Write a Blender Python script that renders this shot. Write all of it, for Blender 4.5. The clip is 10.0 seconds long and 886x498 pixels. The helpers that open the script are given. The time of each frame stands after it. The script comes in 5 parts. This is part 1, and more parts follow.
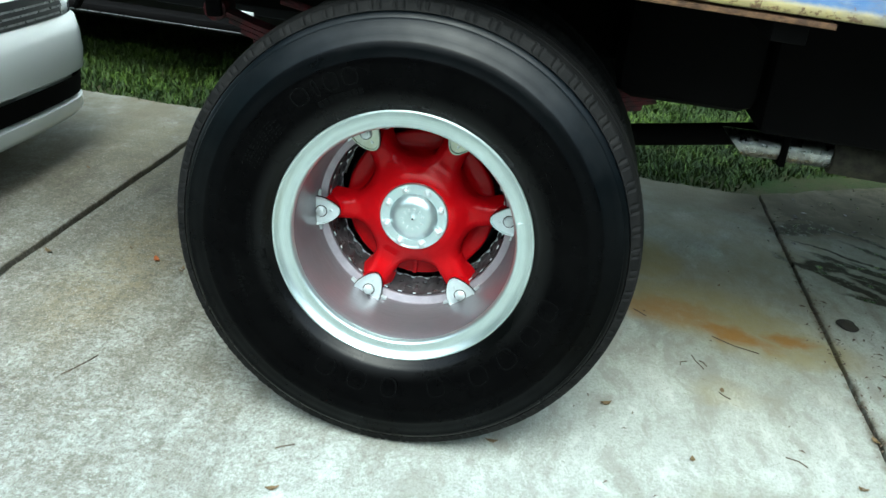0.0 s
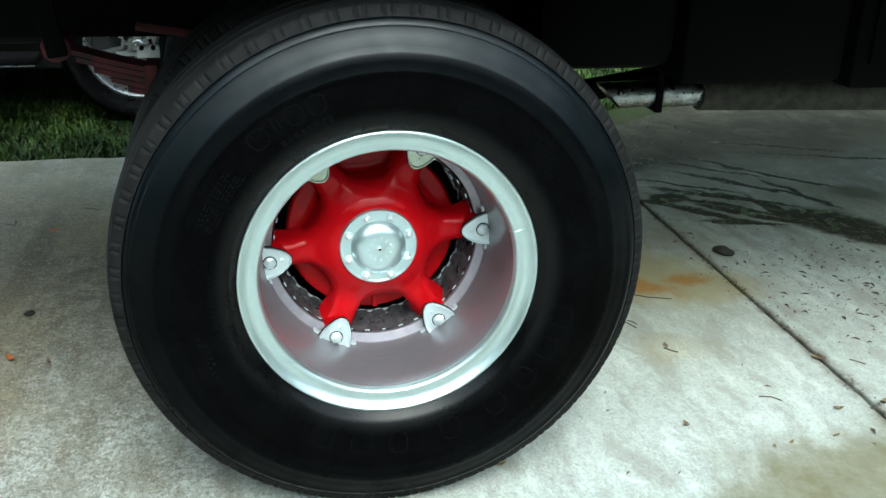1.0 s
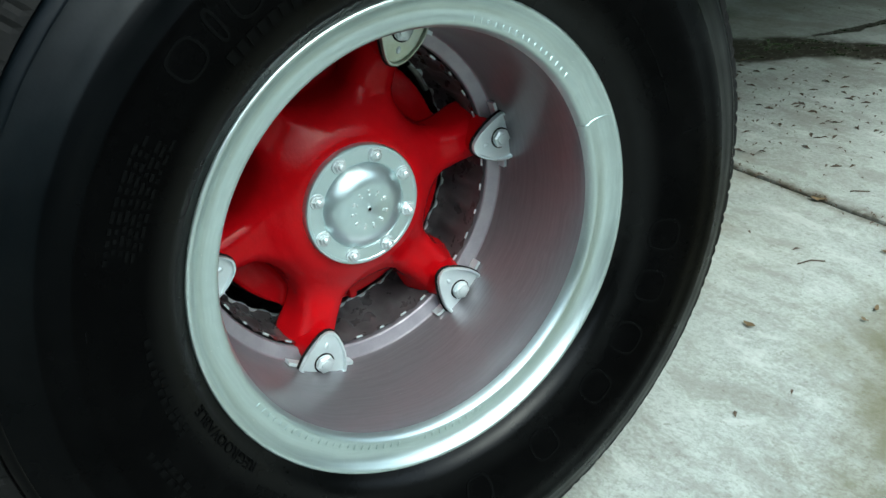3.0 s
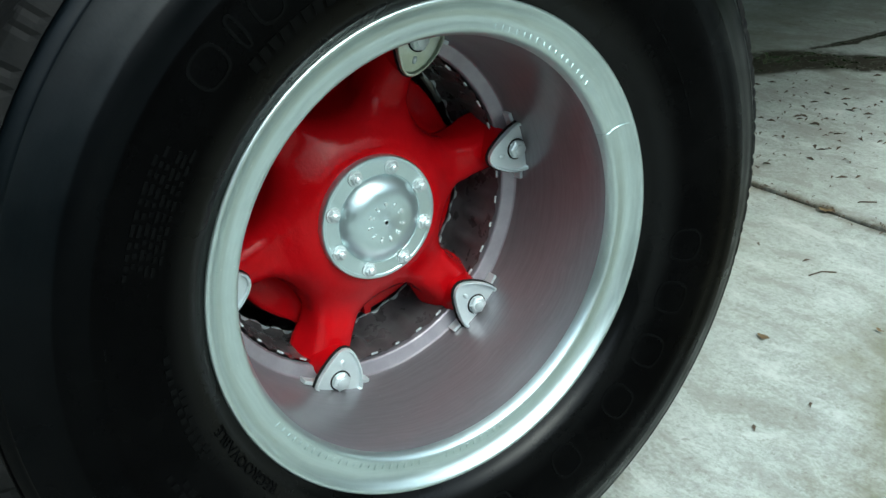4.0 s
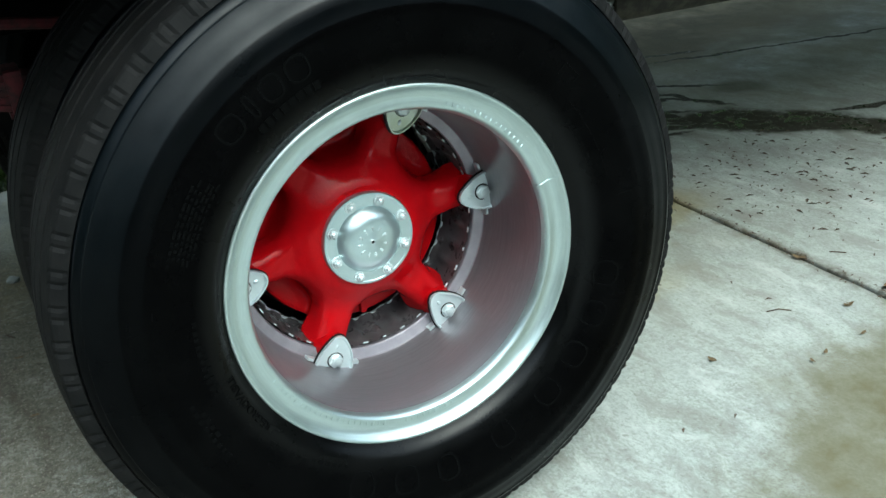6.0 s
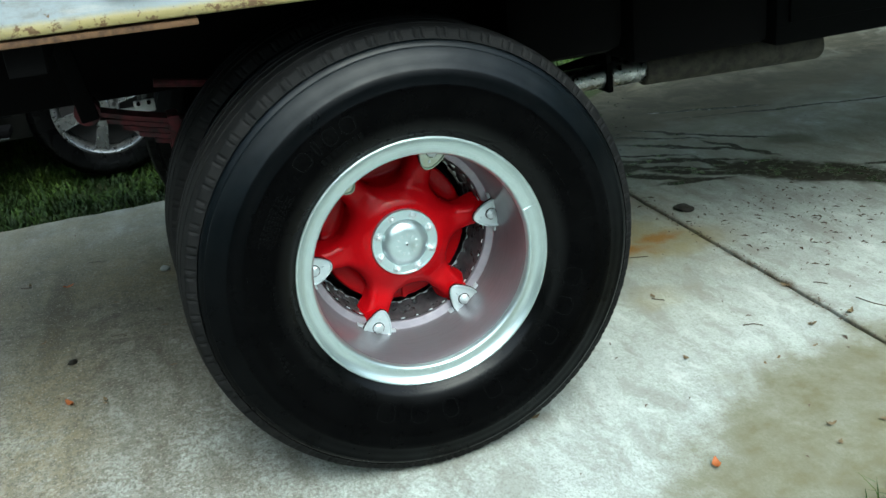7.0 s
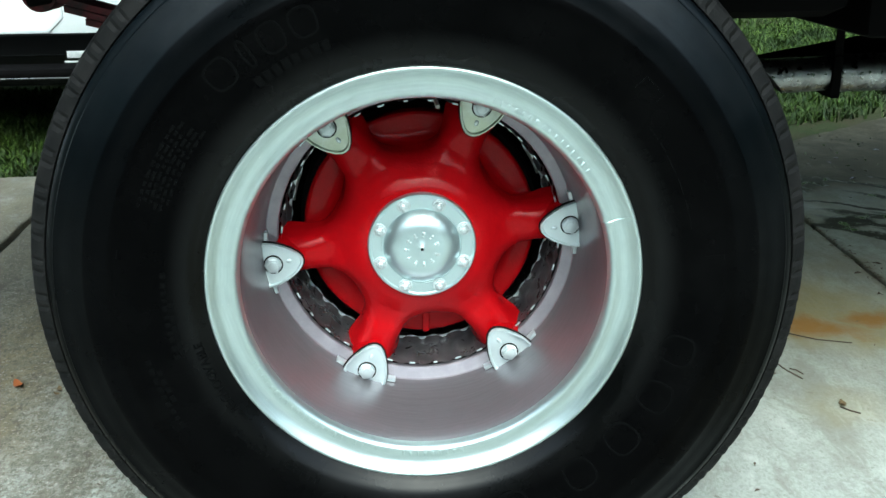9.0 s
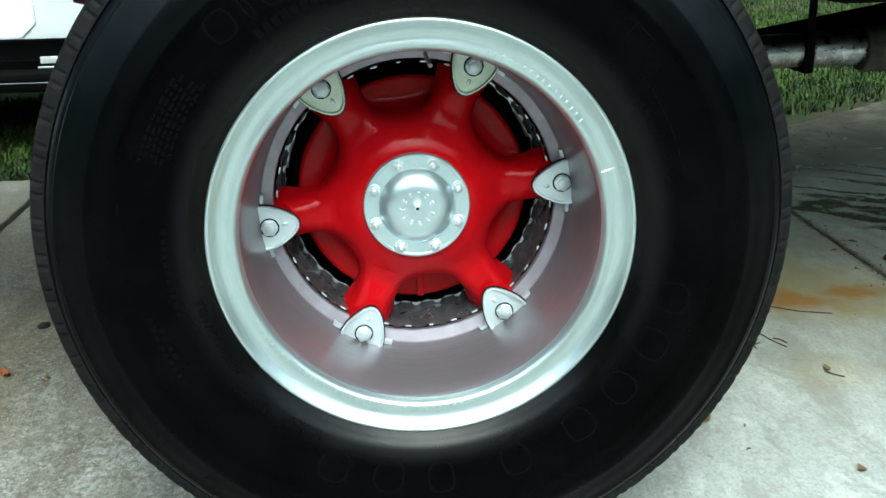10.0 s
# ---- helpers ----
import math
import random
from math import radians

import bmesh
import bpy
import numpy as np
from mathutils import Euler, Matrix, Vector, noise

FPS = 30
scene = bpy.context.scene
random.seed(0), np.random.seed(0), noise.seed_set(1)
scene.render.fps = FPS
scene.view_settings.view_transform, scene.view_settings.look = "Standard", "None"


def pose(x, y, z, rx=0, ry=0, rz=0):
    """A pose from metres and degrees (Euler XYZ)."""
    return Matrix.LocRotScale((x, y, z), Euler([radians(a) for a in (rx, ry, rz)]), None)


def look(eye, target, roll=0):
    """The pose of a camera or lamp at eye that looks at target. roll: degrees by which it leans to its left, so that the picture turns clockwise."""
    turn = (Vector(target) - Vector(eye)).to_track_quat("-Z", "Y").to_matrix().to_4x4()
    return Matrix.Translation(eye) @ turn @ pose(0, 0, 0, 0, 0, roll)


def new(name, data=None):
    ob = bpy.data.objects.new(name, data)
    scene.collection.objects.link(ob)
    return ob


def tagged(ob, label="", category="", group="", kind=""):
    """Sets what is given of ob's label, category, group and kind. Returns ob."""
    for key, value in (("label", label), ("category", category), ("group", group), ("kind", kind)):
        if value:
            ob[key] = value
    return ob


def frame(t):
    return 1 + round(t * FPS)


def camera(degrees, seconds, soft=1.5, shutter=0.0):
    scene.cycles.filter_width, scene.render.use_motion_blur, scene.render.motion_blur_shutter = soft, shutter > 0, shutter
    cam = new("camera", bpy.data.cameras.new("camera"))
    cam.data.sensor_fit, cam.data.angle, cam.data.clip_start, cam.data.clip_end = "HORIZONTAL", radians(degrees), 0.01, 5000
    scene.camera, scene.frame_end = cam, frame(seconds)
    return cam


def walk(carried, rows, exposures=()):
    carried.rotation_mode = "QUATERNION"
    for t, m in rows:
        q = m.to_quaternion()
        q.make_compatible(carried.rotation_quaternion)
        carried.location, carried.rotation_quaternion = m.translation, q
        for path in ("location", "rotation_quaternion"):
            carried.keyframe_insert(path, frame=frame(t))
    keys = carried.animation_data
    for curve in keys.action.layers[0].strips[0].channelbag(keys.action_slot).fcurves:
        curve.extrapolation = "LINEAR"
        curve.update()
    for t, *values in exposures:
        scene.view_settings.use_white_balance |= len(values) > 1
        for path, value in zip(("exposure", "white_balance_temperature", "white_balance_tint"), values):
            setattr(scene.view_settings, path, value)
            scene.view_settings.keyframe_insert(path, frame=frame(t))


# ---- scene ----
LENS = 48.86
cam = camera(LENS, 10.0, soft=1.5, shutter=0.0)

# seconds, x, y, z, yaw, pitch, roll
PATH = [
    (0, 0.2899, -2.1747, 1.3363, 5.499, -21.697, 7.436),
    (0.5, -0.0316, -2.0597, 1.3048, -4.086, -21.500, 3.804),
    (1, -0.2951, -1.8867, 1.3125, -12.944, -22.197, 1.686),
    (1.5, -0.5457, -1.6747, 1.3214, -22.288, -25.133, -1.194),
    (2, -0.4622, -1.3532, 1.2465, -28.161, -27.349, -4.172),
    (2.5, -0.4583, -1.1165, 1.1340, -30.135, -30.027, -3.696),
    (2.7, -0.4745, -1.0797, 1.0860, -29.683, -28.882, -5.706),
    (4, -0.5207, -1.0081, 1.0507, -31.008, -26.661, -6.871),
    (4.5, -0.5182, -1.0213, 1.0532, -31.070, -25.798, -6.874),
    (5, -0.5299, -1.0317, 1.0656, -31.645, -24.906, -6.794),
    (5.2, -0.5356, -1.0482, 1.0887, -31.586, -24.970, -6.406),
    (6.3, -0.5374, -1.6722, 1.2899, -23.225, -24.434, -5.410),
    (6.5, -0.5577, -1.8427, 1.3614, -23.017, -24.980, -4.422),
    (7, -0.5433, -2.1237, 1.3797, -16.645, -21.687, -6.042),
    (7.5, -0.4434, -2.2814, 1.3739, -15.106, -18.756, -4.566),
    (7.8, -0.3861, -2.1588, 1.3271, -13.951, -18.218, -1.760),
    (8, -0.1959, -1.7622, 1.2346, -10.636, -18.984, 1.062),
    (8.5, -0.0940, -1.3666, 1.1039, -4.989, -25.389, 0.068),
    (9, -0.0314, -1.3997, 1.0217, -2.584, -19.347, -0.794),
    (9.5, -0.0486, -1.4402, 0.9462, -1.523, -16.903, -0.744),
    (10, -0.0733, -1.4432, 0.9428, -4.419, -18.318, -1.526),
]


def stand(x, y, z, yaw, pitch, roll):
    return pose(x, y, z, 90 + pitch, 0, yaw) @ pose(0, 0, 0, 0, 0, roll)


# seconds, stops, kelvin, tint: the film's own automatic exposure
STOPS = [(0.0, 1.49), (1.5, 1.43), (2.5, 1.04), (5.2, 0.93), (6.5, 1.2), (7.0, 1.25), (7.5, 1.45), (8.0, 1.65), (8.5, 1.39), (10.0, 1.40)]
walk(cam, [(row[0], stand(*row[1:])) for row in PATH], exposures=[(t, stops, 6000, -8) for t, stops in STOPS])


# ---- light: an overcast afternoon ----
world = bpy.data.worlds.new("overcast_sky")
scene.world = world
world.use_nodes = True
wn = world.node_tree
wn.nodes.clear()
sky = wn.nodes.new("ShaderNodeTexSky")
sky.sky_type, sky.sun_disc = "NISHITA", False
sky.sun_elevation, sky.sun_rotation = radians(51), radians(177)
sky.air_density, sky.dust_density, sky.ozone_density = 1.0, 2.0, 1.0
sky_bg = wn.nodes.new("ShaderNodeBackground")
sky_bg.inputs["Strength"].default_value = 0.136
sky_out = wn.nodes.new("ShaderNodeOutputWorld")
cloud = wn.nodes.new("ShaderNodeHueSaturation")
cloud.inputs["Saturation"].default_value = 0.58
wn.links.new(sky.outputs[0], cloud.inputs["Color"])
# an overcast sky is brightest overhead
up = wn.nodes.new("ShaderNodeTexCoord")
split = wn.nodes.new("ShaderNodeSeparateXYZ")
height = wn.nodes.new("ShaderNodeMapRange")
height.inputs["To Min"].default_value, height.inputs["To Max"].default_value = 0.28, 2.35
grade = wn.nodes.new("ShaderNodeVectorMath")
grade.operation = "SCALE"
wn.links.new(up.outputs["Generated"], split.inputs[0])
wn.links.new(split.outputs[2], height.inputs["Value"])
wn.links.new(cloud.outputs[0], grade.inputs[0])
wn.links.new(height.outputs[0], grade.inputs["Scale"])
wn.links.new(grade.outputs[0], sky_bg.inputs["Color"])
wn.links.new(sky_bg.outputs[0], sky_out.inputs["Surface"])

sun = new("sun", bpy.data.lights.new("sun", "SUN"))
sun.data.energy, sun.data.angle, sun.data.color = 0.95, radians(38), (1.0, 0.985, 0.96)
sun.matrix_world = look((0.2, -2.9, 3.6), (0, 0, 0))

# ---- materials ----


class Nodes:
    """A short way to write a node material."""

    def __init__(self, name):
        self.mat = bpy.data.materials.new(name)
        self.mat.use_nodes = True
        self.tree = self.mat.node_tree
        self.bsdf = self.tree.nodes["Principled BSDF"]

    def put(self, socket, value):
        if hasattr(value, "is_output"):
            self.tree.links.new(value, socket)
        elif isinstance(value, tuple) and len(value) == 3 and socket.type == "RGBA":
            socket.default_value = (*value, 1)
        else:
            socket.default_value = value

    def node(self, kind, **given):
        n = self.tree.nodes.new(kind)
        for key, value in given.items():
            if key in n.inputs:
                self.put(n.inputs[key], value)
        return n

    def place(self, kind="Object"):
        return self.tree.nodes.new("ShaderNodeTexCoord").outputs[kind]

    def noise(self, where, scale, detail=4.0, rough=0.55, warp=0.0):
        n = self.node("ShaderNodeTexNoise", Vector=where, Scale=scale, Detail=detail, Roughness=rough, Distortion=warp)
        return n.outputs["Fac"]

    def stretch(self, where, scale=(1, 1, 1), turn=(0, 0, 0), move=(0, 0, 0)):
        n = self.node("ShaderNodeMapping", Vector=where)
        n.inputs["Scale"].default_value, n.inputs["Rotation"].default_value, n.inputs["Location"].default_value = scale, turn, move
        return n.outputs[0]

    def ramp(self, value, low, high, a=0.0, b=1.0):
        n = self.tree.nodes.new("ShaderNodeMapRange")
        n.interpolation_type = "SMOOTHSTEP"
        for key, v in (("Value", value), ("From Min", low), ("From Max", high), ("To Min", a), ("To Max", b)):
            self.put(n.inputs[key], v)
        return n.outputs[0]

    def sum(self, op, a, b):
        n = self.tree.nodes.new("ShaderNodeMath")
        n.operation = op
        self.put(n.inputs[0], a), self.put(n.inputs[1], b)
        return n.outputs[0]

    def mix(self, fac, a, b, how="MIX"):
        n = self.tree.nodes.new("ShaderNodeMix")
        n.data_type, n.blend_type = "RGBA", how
        self.put(n.inputs[0], fac), self.put(n.inputs[6], a), self.put(n.inputs[7], b)
        return n.outputs[2]

    def blob(self, where, cx, cy, rx, ry, turn=0.0, soft=0.5):
        """1 inside an ellipse of the plan, fading to 0 past its edge."""
        m = self.node("ShaderNodeMapping", Vector=where)
        m.vector_type = "TEXTURE"
        m.inputs["Location"].default_value, m.inputs["Rotation"].default_value = (cx, cy, 0), (0, 0, radians(turn))
        m.inputs["Scale"].default_value = (rx, ry, 1000)
        d = self.tree.nodes.new("ShaderNodeVectorMath")
        d.operation = "LENGTH"
        self.put(d.inputs[0], m.outputs[0])
        return self.ramp(d.outputs["Value"], 1 - soft, 1 + soft, 1.0, 0.0)

    def bump(self, height, strength, distance):
        n = self.node("ShaderNodeBump", Height=height, Strength=strength, Distance=distance)
        return n.outputs[0]

    def done(self, color, rough, metal=0.0, normal=None, coat=0.0, spec=None):
        for key, v in (("Base Color", color), ("Roughness", rough), ("Metallic", metal), ("Coat Weight", coat)):
            self.put(self.bsdf.inputs[key], v)
        if spec is not None:
            self.put(self.bsdf.inputs["Specular IOR Level"], spec)
        if normal is not None:
            self.put(self.bsdf.inputs["Normal"], normal)
        return self.mat


# runs of water: middle, half length and half width, turn in degrees
WET = [(1.98, 1.25, 0.20, 0.105, -40), (2.12, 1.08, 0.26, 0.095, -45), (2.30, 0.84, 0.34, 0.070, -58), (2.52, 0.48, 0.30, 0.050, -55), (2.54, 1.01, 0.26, 0.018, -14), (2.95, 0.90, 0.26, 0.022, -16),
       (2.02, 1.59, 0.18, 0.013, -72), (2.27, 2.22, 0.27, 0.015, -23), (2.00, 1.86, 0.31, 0.014, -45), (1.83, 1.73, 0.26, 0.018, -43), (1.62, 1.62, 0.21, 0.022, -27), (1.84, 1.40, 0.18, 0.026, -72),
       (1.50, 1.44, 0.26, 0.022, -42), (1.62, 1.50, 0.24, 0.020, -35), (1.72, 1.36, 0.24, 0.024, -38), (1.62, 1.30, 0.14, 0.020, -20), (1.76, 1.56, 0.20, 0.016, -36), (1.58, 1.74, 0.20, 0.012, -30),
       (1.44, 1.60, 0.08, 0.050, 20), (1.45, 2.02, 0.16, 0.05, 30), (2.82, 1.94, 0.68, 0.010, -15), (1.70, 2.0, 0.30, 0.012, -35)]


def concrete():
    n = Nodes("concrete")
    p = n.place()
    w = n.mix(0.10, p, n.node("ShaderNodeTexNoise", Vector=p, Scale=3.0, Detail=4.0).outputs["Color"], "LINEAR_LIGHT")
    fine, mid, broad = n.noise(n.stretch(p, (1, 0.62, 1)), 170, 3, 0.7), n.noise(p, 22, 6, 0.7), n.noise(p, 1.6, 5, 0.6)
    swept = n.noise(n.stretch(p, (90, 14, 1), (0, 0, 0.35)), 1.0, 3)
    c = n.mix(n.ramp(broad, 0.3, 0.7), (0.340, 0.368, 0.335), (0.455, 0.492, 0.452))
    c = n.mix(n.ramp(mid, 0.35, 0.7, 0.0, 0.50), c, (0.475, 0.515, 0.475))
    c = n.mix(n.ramp(n.noise(p, 7, 8, 0.68, 0.3), 0.40, 0.62, 0.0, 0.55), c, (0.35, 0.37, 0.345))
    rough_side = n.sum("MAXIMUM", n.blob(w, -1.3, -0.6, 1.5, 2.6, 0, 0.5), n.blob(w, 0.1, -0.75, 0.9, 0.55, 0, 0.7))
    c = n.mix(n.sum("MULTIPLY", n.ramp(fine, 0.46, 0.66, 0.0, 0.62), n.sum("ADD", 0.30, n.sum("MULTIPLY", rough_side, 0.70))), c, (0.17, 0.17, 0.15))
    pits = n.noise(p, 70, 3, 0.8)
    c = n.mix(n.ramp(pits, 0.62, 0.72, 0.0, 0.28), c, (0.18, 0.18, 0.155))
    c = n.mix(n.ramp(swept, 0.55, 0.8, 0.0, 0.25), c, (0.26, 0.26, 0.24))
    stain = n.sum("MULTIPLY", n.ramp(n.noise(p, 4.2, 9, 0.72, 0.6), 0.47, 0.60), n.ramp(n.noise(p, 85, 4, 0.8), 0.40, 0.62, 0.15, 1.0))
    c = n.mix(n.sum("MULTIPLY", stain, n.sum("ADD", 0.34, n.sum("MULTIPLY", rough_side, 0.30))), c, (0.185, 0.18, 0.15))
    c = n.mix(n.ramp(n.noise(n.stretch(p, (1, 0.7, 1)), 135, 2, 0.6), 0.46, 0.60, 0.0, 0.20), c, (0.16, 0.155, 0.135))
    # trodden smears and pale scuffs over the whole drive
    scuff = n.noise(n.stretch(w, (9, 3.2, 1), (0, 0, 0.6)), 1.0, 9, 0.74)
    c = n.mix(n.ramp(scuff, 0.48, 0.60, 0.0, 0.55), c, (0.215, 0.212, 0.180))
    c = n.mix(n.ramp(scuff, 0.46, 0.36, 0.0, 0.42), c, (0.60, 0.64, 0.60))
    c = n.mix(n.ramp(n.noise(p, 48, 6, 0.75), 0.585, 0.66, 0.0, 0.50), c, (0.15, 0.142, 0.115))
    # dirt washed along the joints
    along = n.mix(0.03, p, n.node("ShaderNodeTexNoise", Vector=p, Scale=16.0, Detail=6.0, Roughness=0.7).outputs["Color"], "LINEAR_LIGHT")
    seam = n.sum("MAXIMUM", n.blob(along, 1.3125, 0.6, 0.020, 3.0, 0, 0.7), n.blob(along, -1.299, 0.6, 0.016, 3.0, 0, 0.7))
    c = n.mix(n.sum("MULTIPLY", seam, n.ramp(n.noise(p, 10, 6, 0.7), 0.38, 0.62, 0.1, 0.9)), c, (0.095, 0.078, 0.052))
    # dirt towards the lawn, by the parked car, and with painted shade under the truck
    dirt_shade = n.sum("MAXIMUM", n.blob(w, -1.6, 1.75, 1.6, 1.0, 0, 0.7), n.sum("MAXIMUM", n.blob(w, 1.0, 2.30, 4.0, 0.45, 0, 0.8), n.sum("MAXIMUM", n.blob(w, 3.4, 3.2, 3.0, 1.65, 20, 0.45), n.blob(w, 3.4, 2.5, 1.9, 1.0, 10, 0.6))))
    dirt_shade = n.sum("MULTIPLY", dirt_shade, n.ramp(n.noise(p, 4.5, 8, 0.7), 0.34, 0.60, 0.12, 1.0))
    brown = n.sum("MAXIMUM", n.blob(w, -2.0, 1.85, 1.6, 0.95, 0, 0.5), n.sum("MULTIPLY", n.blob(w, -1.0, 0.85, 0.60, 0.95, 0, 0.6), 0.50))
    brown = n.sum("MULTIPLY", brown, n.ramp(n.noise(n.stretch(p, (1.6, 0.8, 1)), 3.2, 8, 0.72), 0.34, 0.60, 0.30, 0.95))
    c = n.mix(brown, c, (0.150, 0.128, 0.092))
    c = n.mix(n.sum("MULTIPLY", dirt_shade, 0.75), c, (0.115, 0.102, 0.066))
    c = n.mix(n.sum("MULTIPLY", n.blob(w, 2.7, 2.2, 1.7, 0.95, 0, 0.5), n.ramp(broad, 0.3, 0.7, 0.20, 0.55)), c, (0.24, 0.215, 0.150))
    # olive damp stain beside the wheel and along the far edge
    near = n.sum("MAXIMUM", n.blob(w, 1.02, 1.35, 0.45, 0.9, 0, 0.6), n.blob(w, -0.85, 1.75, 0.8, 0.9, 0, 0.6))
    c = n.mix(n.sum("MULTIPLY", near, n.ramp(n.noise(p, 3.4, 7, 0.65), 0.35, 0.65, 0.10, 0.60)), c, (0.275, 0.245, 0.160))
    olive = n.blob(w, 2.7, 2.7, 2.2, 0.6, 8, 0.5)
    c = n.mix(n.sum("MULTIPLY", olive, n.ramp(n.noise(p, 3.4, 7, 0.65), 0.25, 0.65, 0.4, 0.95)), c, (0.15, 0.135, 0.085))
    mud = n.sum("MULTIPLY", n.blob(w, 2.5, 2.35, 1.7, 0.42, 4, 0.6), n.ramp(n.noise(p, 3.0, 7, 0.65), 0.25, 0.6, 0.45, 1.0))
    c = n.mix(n.sum("MULTIPLY", mud, 0.9), c, (0.070, 0.060, 0.036))
    # mud on the far slab, coloured darker still for the truck's shade
    mud_shade = n.sum("MAXIMUM", n.blob(w, 2.45, 2.85, 1.15, 0.62, 14, 0.35), n.sum("MAXIMUM", n.blob(w, 3.75, 3.05, 1.3, 0.45, 22, 0.4), n.blob(w, 1.55, 2.30, 0.42, 0.34, 40, 0.4)))
    mud_shade = n.sum("MULTIPLY", mud_shade, n.ramp(n.noise(p, 5.5, 9, 0.75, 0.4), 0.34, 0.58, 0.35, 1.0))
    c = n.mix(n.sum("MULTIPLY", mud_shade, 0.92), c, (0.040, 0.034, 0.020))
    c = n.mix(n.sum("MULTIPLY", n.blob(w, 2.30, 1.56, 0.12, 0.08, -30, 0.5), 0.7), c, (0.10, 0.09, 0.055))
    # rust stain with a yellowed halo
    seep = n.mix(0.09, p, n.node("ShaderNodeTexNoise", Vector=p, Scale=5.0, Detail=6.0, Roughness=0.65).outputs["Color"], "LINEAR_LIGHT")
    halo = n.sum("MAXIMUM", n.blob(seep, 0.90, 0.98, 0.36, 0.20, -14, 0.45), n.sum("MAXIMUM", n.blob(seep, 1.12, 0.80, 0.24, 0.15, -10, 0.5), n.sum("MAXIMUM", n.blob(seep, 0.74, 1.35, 0.10, 0.22, 0, 0.5), n.sum("MULTIPLY", n.blob(seep, 0.90, 0.42, 0.09, 0.07, 0, 0.7), 0.45))))
    c = n.mix(n.sum("MULTIPLY", halo, n.ramp(mid, 0.2, 0.6, 0.45, 0.80)), c, (0.305, 0.260, 0.125))
    rust = n.sum("MAXIMUM", n.blob(seep, 0.97, 0.81, 0.13, 0.055, -30, 0.5), n.sum("MAXIMUM", n.blob(seep, 1.17, 0.83, 0.075, 0.045, 0, 0.5), n.sum("MULTIPLY", n.blob(seep, 0.78, 0.92, 0.14, 0.10, 0, 0.6), 0.7)))
    c = n.mix(n.sum("MULTIPLY", rust, n.ramp(mid, 0.25, 0.6, 0.65, 1.0)), c, (0.300, 0.155, 0.040))
    # trodden-in grime beside the wheel, grainy and broken
    grain = n.sum("MULTIPLY", n.ramp(n.noise(p, 5, 8, 0.72), 0.34, 0.66, 0.30, 1.0), n.ramp(n.noise(p, 36, 7, 0.85), 0.43, 0.56, 0.15, 1.0))
    grime = n.sum("MULTIPLY", n.blob(w, -1.05, 0.45, 0.95, 1.35, 0, 0.6), grain)
    c = n.mix(n.sum("MULTIPLY", grime, 0.95), c, (0.125, 0.108, 0.080))
    smear = n.sum("MULTIPLY", n.blob(w, -1.1, 0.5, 1.0, 1.5, 0, 0.6), n.ramp(n.noise(n.stretch(p, (7, 1.3, 1)), 1.0, 7, 0.7), 0.48, 0.66))
    c = n.mix(n.sum("MULTIPLY", smear, 0.75), c, (0.115, 0.105, 0.078))
    trace = n.mix(0.025, p, n.node("ShaderNodeTexNoise", Vector=p, Scale=14.0, Detail=5.0, Roughness=0.7).outputs["Color"], "LINEAR_LIGHT")
    trail = n.sum("MAXIMUM", n.blob(trace, -0.953, 1.33, 0.048, 0.40, -2, 0.45), n.sum("MULTIPLY", n.blob(w, -0.80, 1.0, 0.24, 0.42, 0, 0.8), n.ramp(n.noise(p, 12, 6, 0.7), 0.42, 0.62, 0.1, 0.9)))
    c = n.mix(n.sum("MULTIPLY", trail, n.ramp(mid, 0.3, 0.6, 0.45, 0.9)), c, (0.085, 0.076, 0.056))
    # yellowed patch by the left joint
    c = n.mix(n.sum("MULTIPLY", n.sum("MAXIMUM", n.blob(w, -0.66, 1.54, 0.25, 0.2, 0, 0.8), n.blob(w, -0.98, 0.62, 0.14, 0.5, 0, 0.8)), n.ramp(mid, 0.3, 0.65, 0.05, 0.35)), c, (0.34, 0.27, 0.13))
    # bare sand grains and pits, worn through the grime
    worn = n.blob(w, -1.05, 0.6, 1.05, 1.6, 0, 0.6)
    c = n.mix(n.sum("MULTIPLY", worn, n.ramp(n.noise(n.stretch(p, (1, 0.7, 1)), 95, 4, 0.85), 0.50, 0.58, 0.0, 0.62)), c, (0.085, 0.078, 0.062))
    c = n.mix(n.sum("MULTIPLY", worn, n.ramp(n.noise(p, 130, 3, 0.8), 0.58, 0.66, 0.0, 0.6)), c, (0.50, 0.47, 0.42))
    # damp, brown patch with a ragged edge
    ragged = n.mix(0.22, p, n.node("ShaderNodeTexNoise", Vector=p, Scale=5.0, Detail=6.0, Roughness=0.65).outputs["Color"], "LINEAR_LIGHT")
    damp = n.sum("MAXIMUM", n.blob(ragged, 1.13, -0.69, 0.76, 0.60, 12, 0.20), n.blob(ragged, 0.80, -0.42, 0.16, 0.10, 30, 0.3))
    c = n.mix(n.sum("MULTIPLY", damp, n.ramp(n.noise(p, 9, 8, 0.7), 0.30, 0.70, 1.0, 0.74)), c, (0.138, 0.126, 0.070))
    # wet runs across the far slab
    runs = n.mix(0.07, p, n.node("ShaderNodeTexNoise", Vector=p, Scale=6.0, Detail=5.0, Roughness=0.65).outputs["Color"], "LINEAR_LIGHT")
    wet = n.blob(runs, 1.90, 1.30, 0.16, 0.05, -35, 0.3)
    for cx, cy, rx, ry, turn in WET:
        wet = n.sum("MAXIMUM", wet, n.blob(runs, cx, cy, rx * 1.15, ry * 1.25, turn, 0.25))
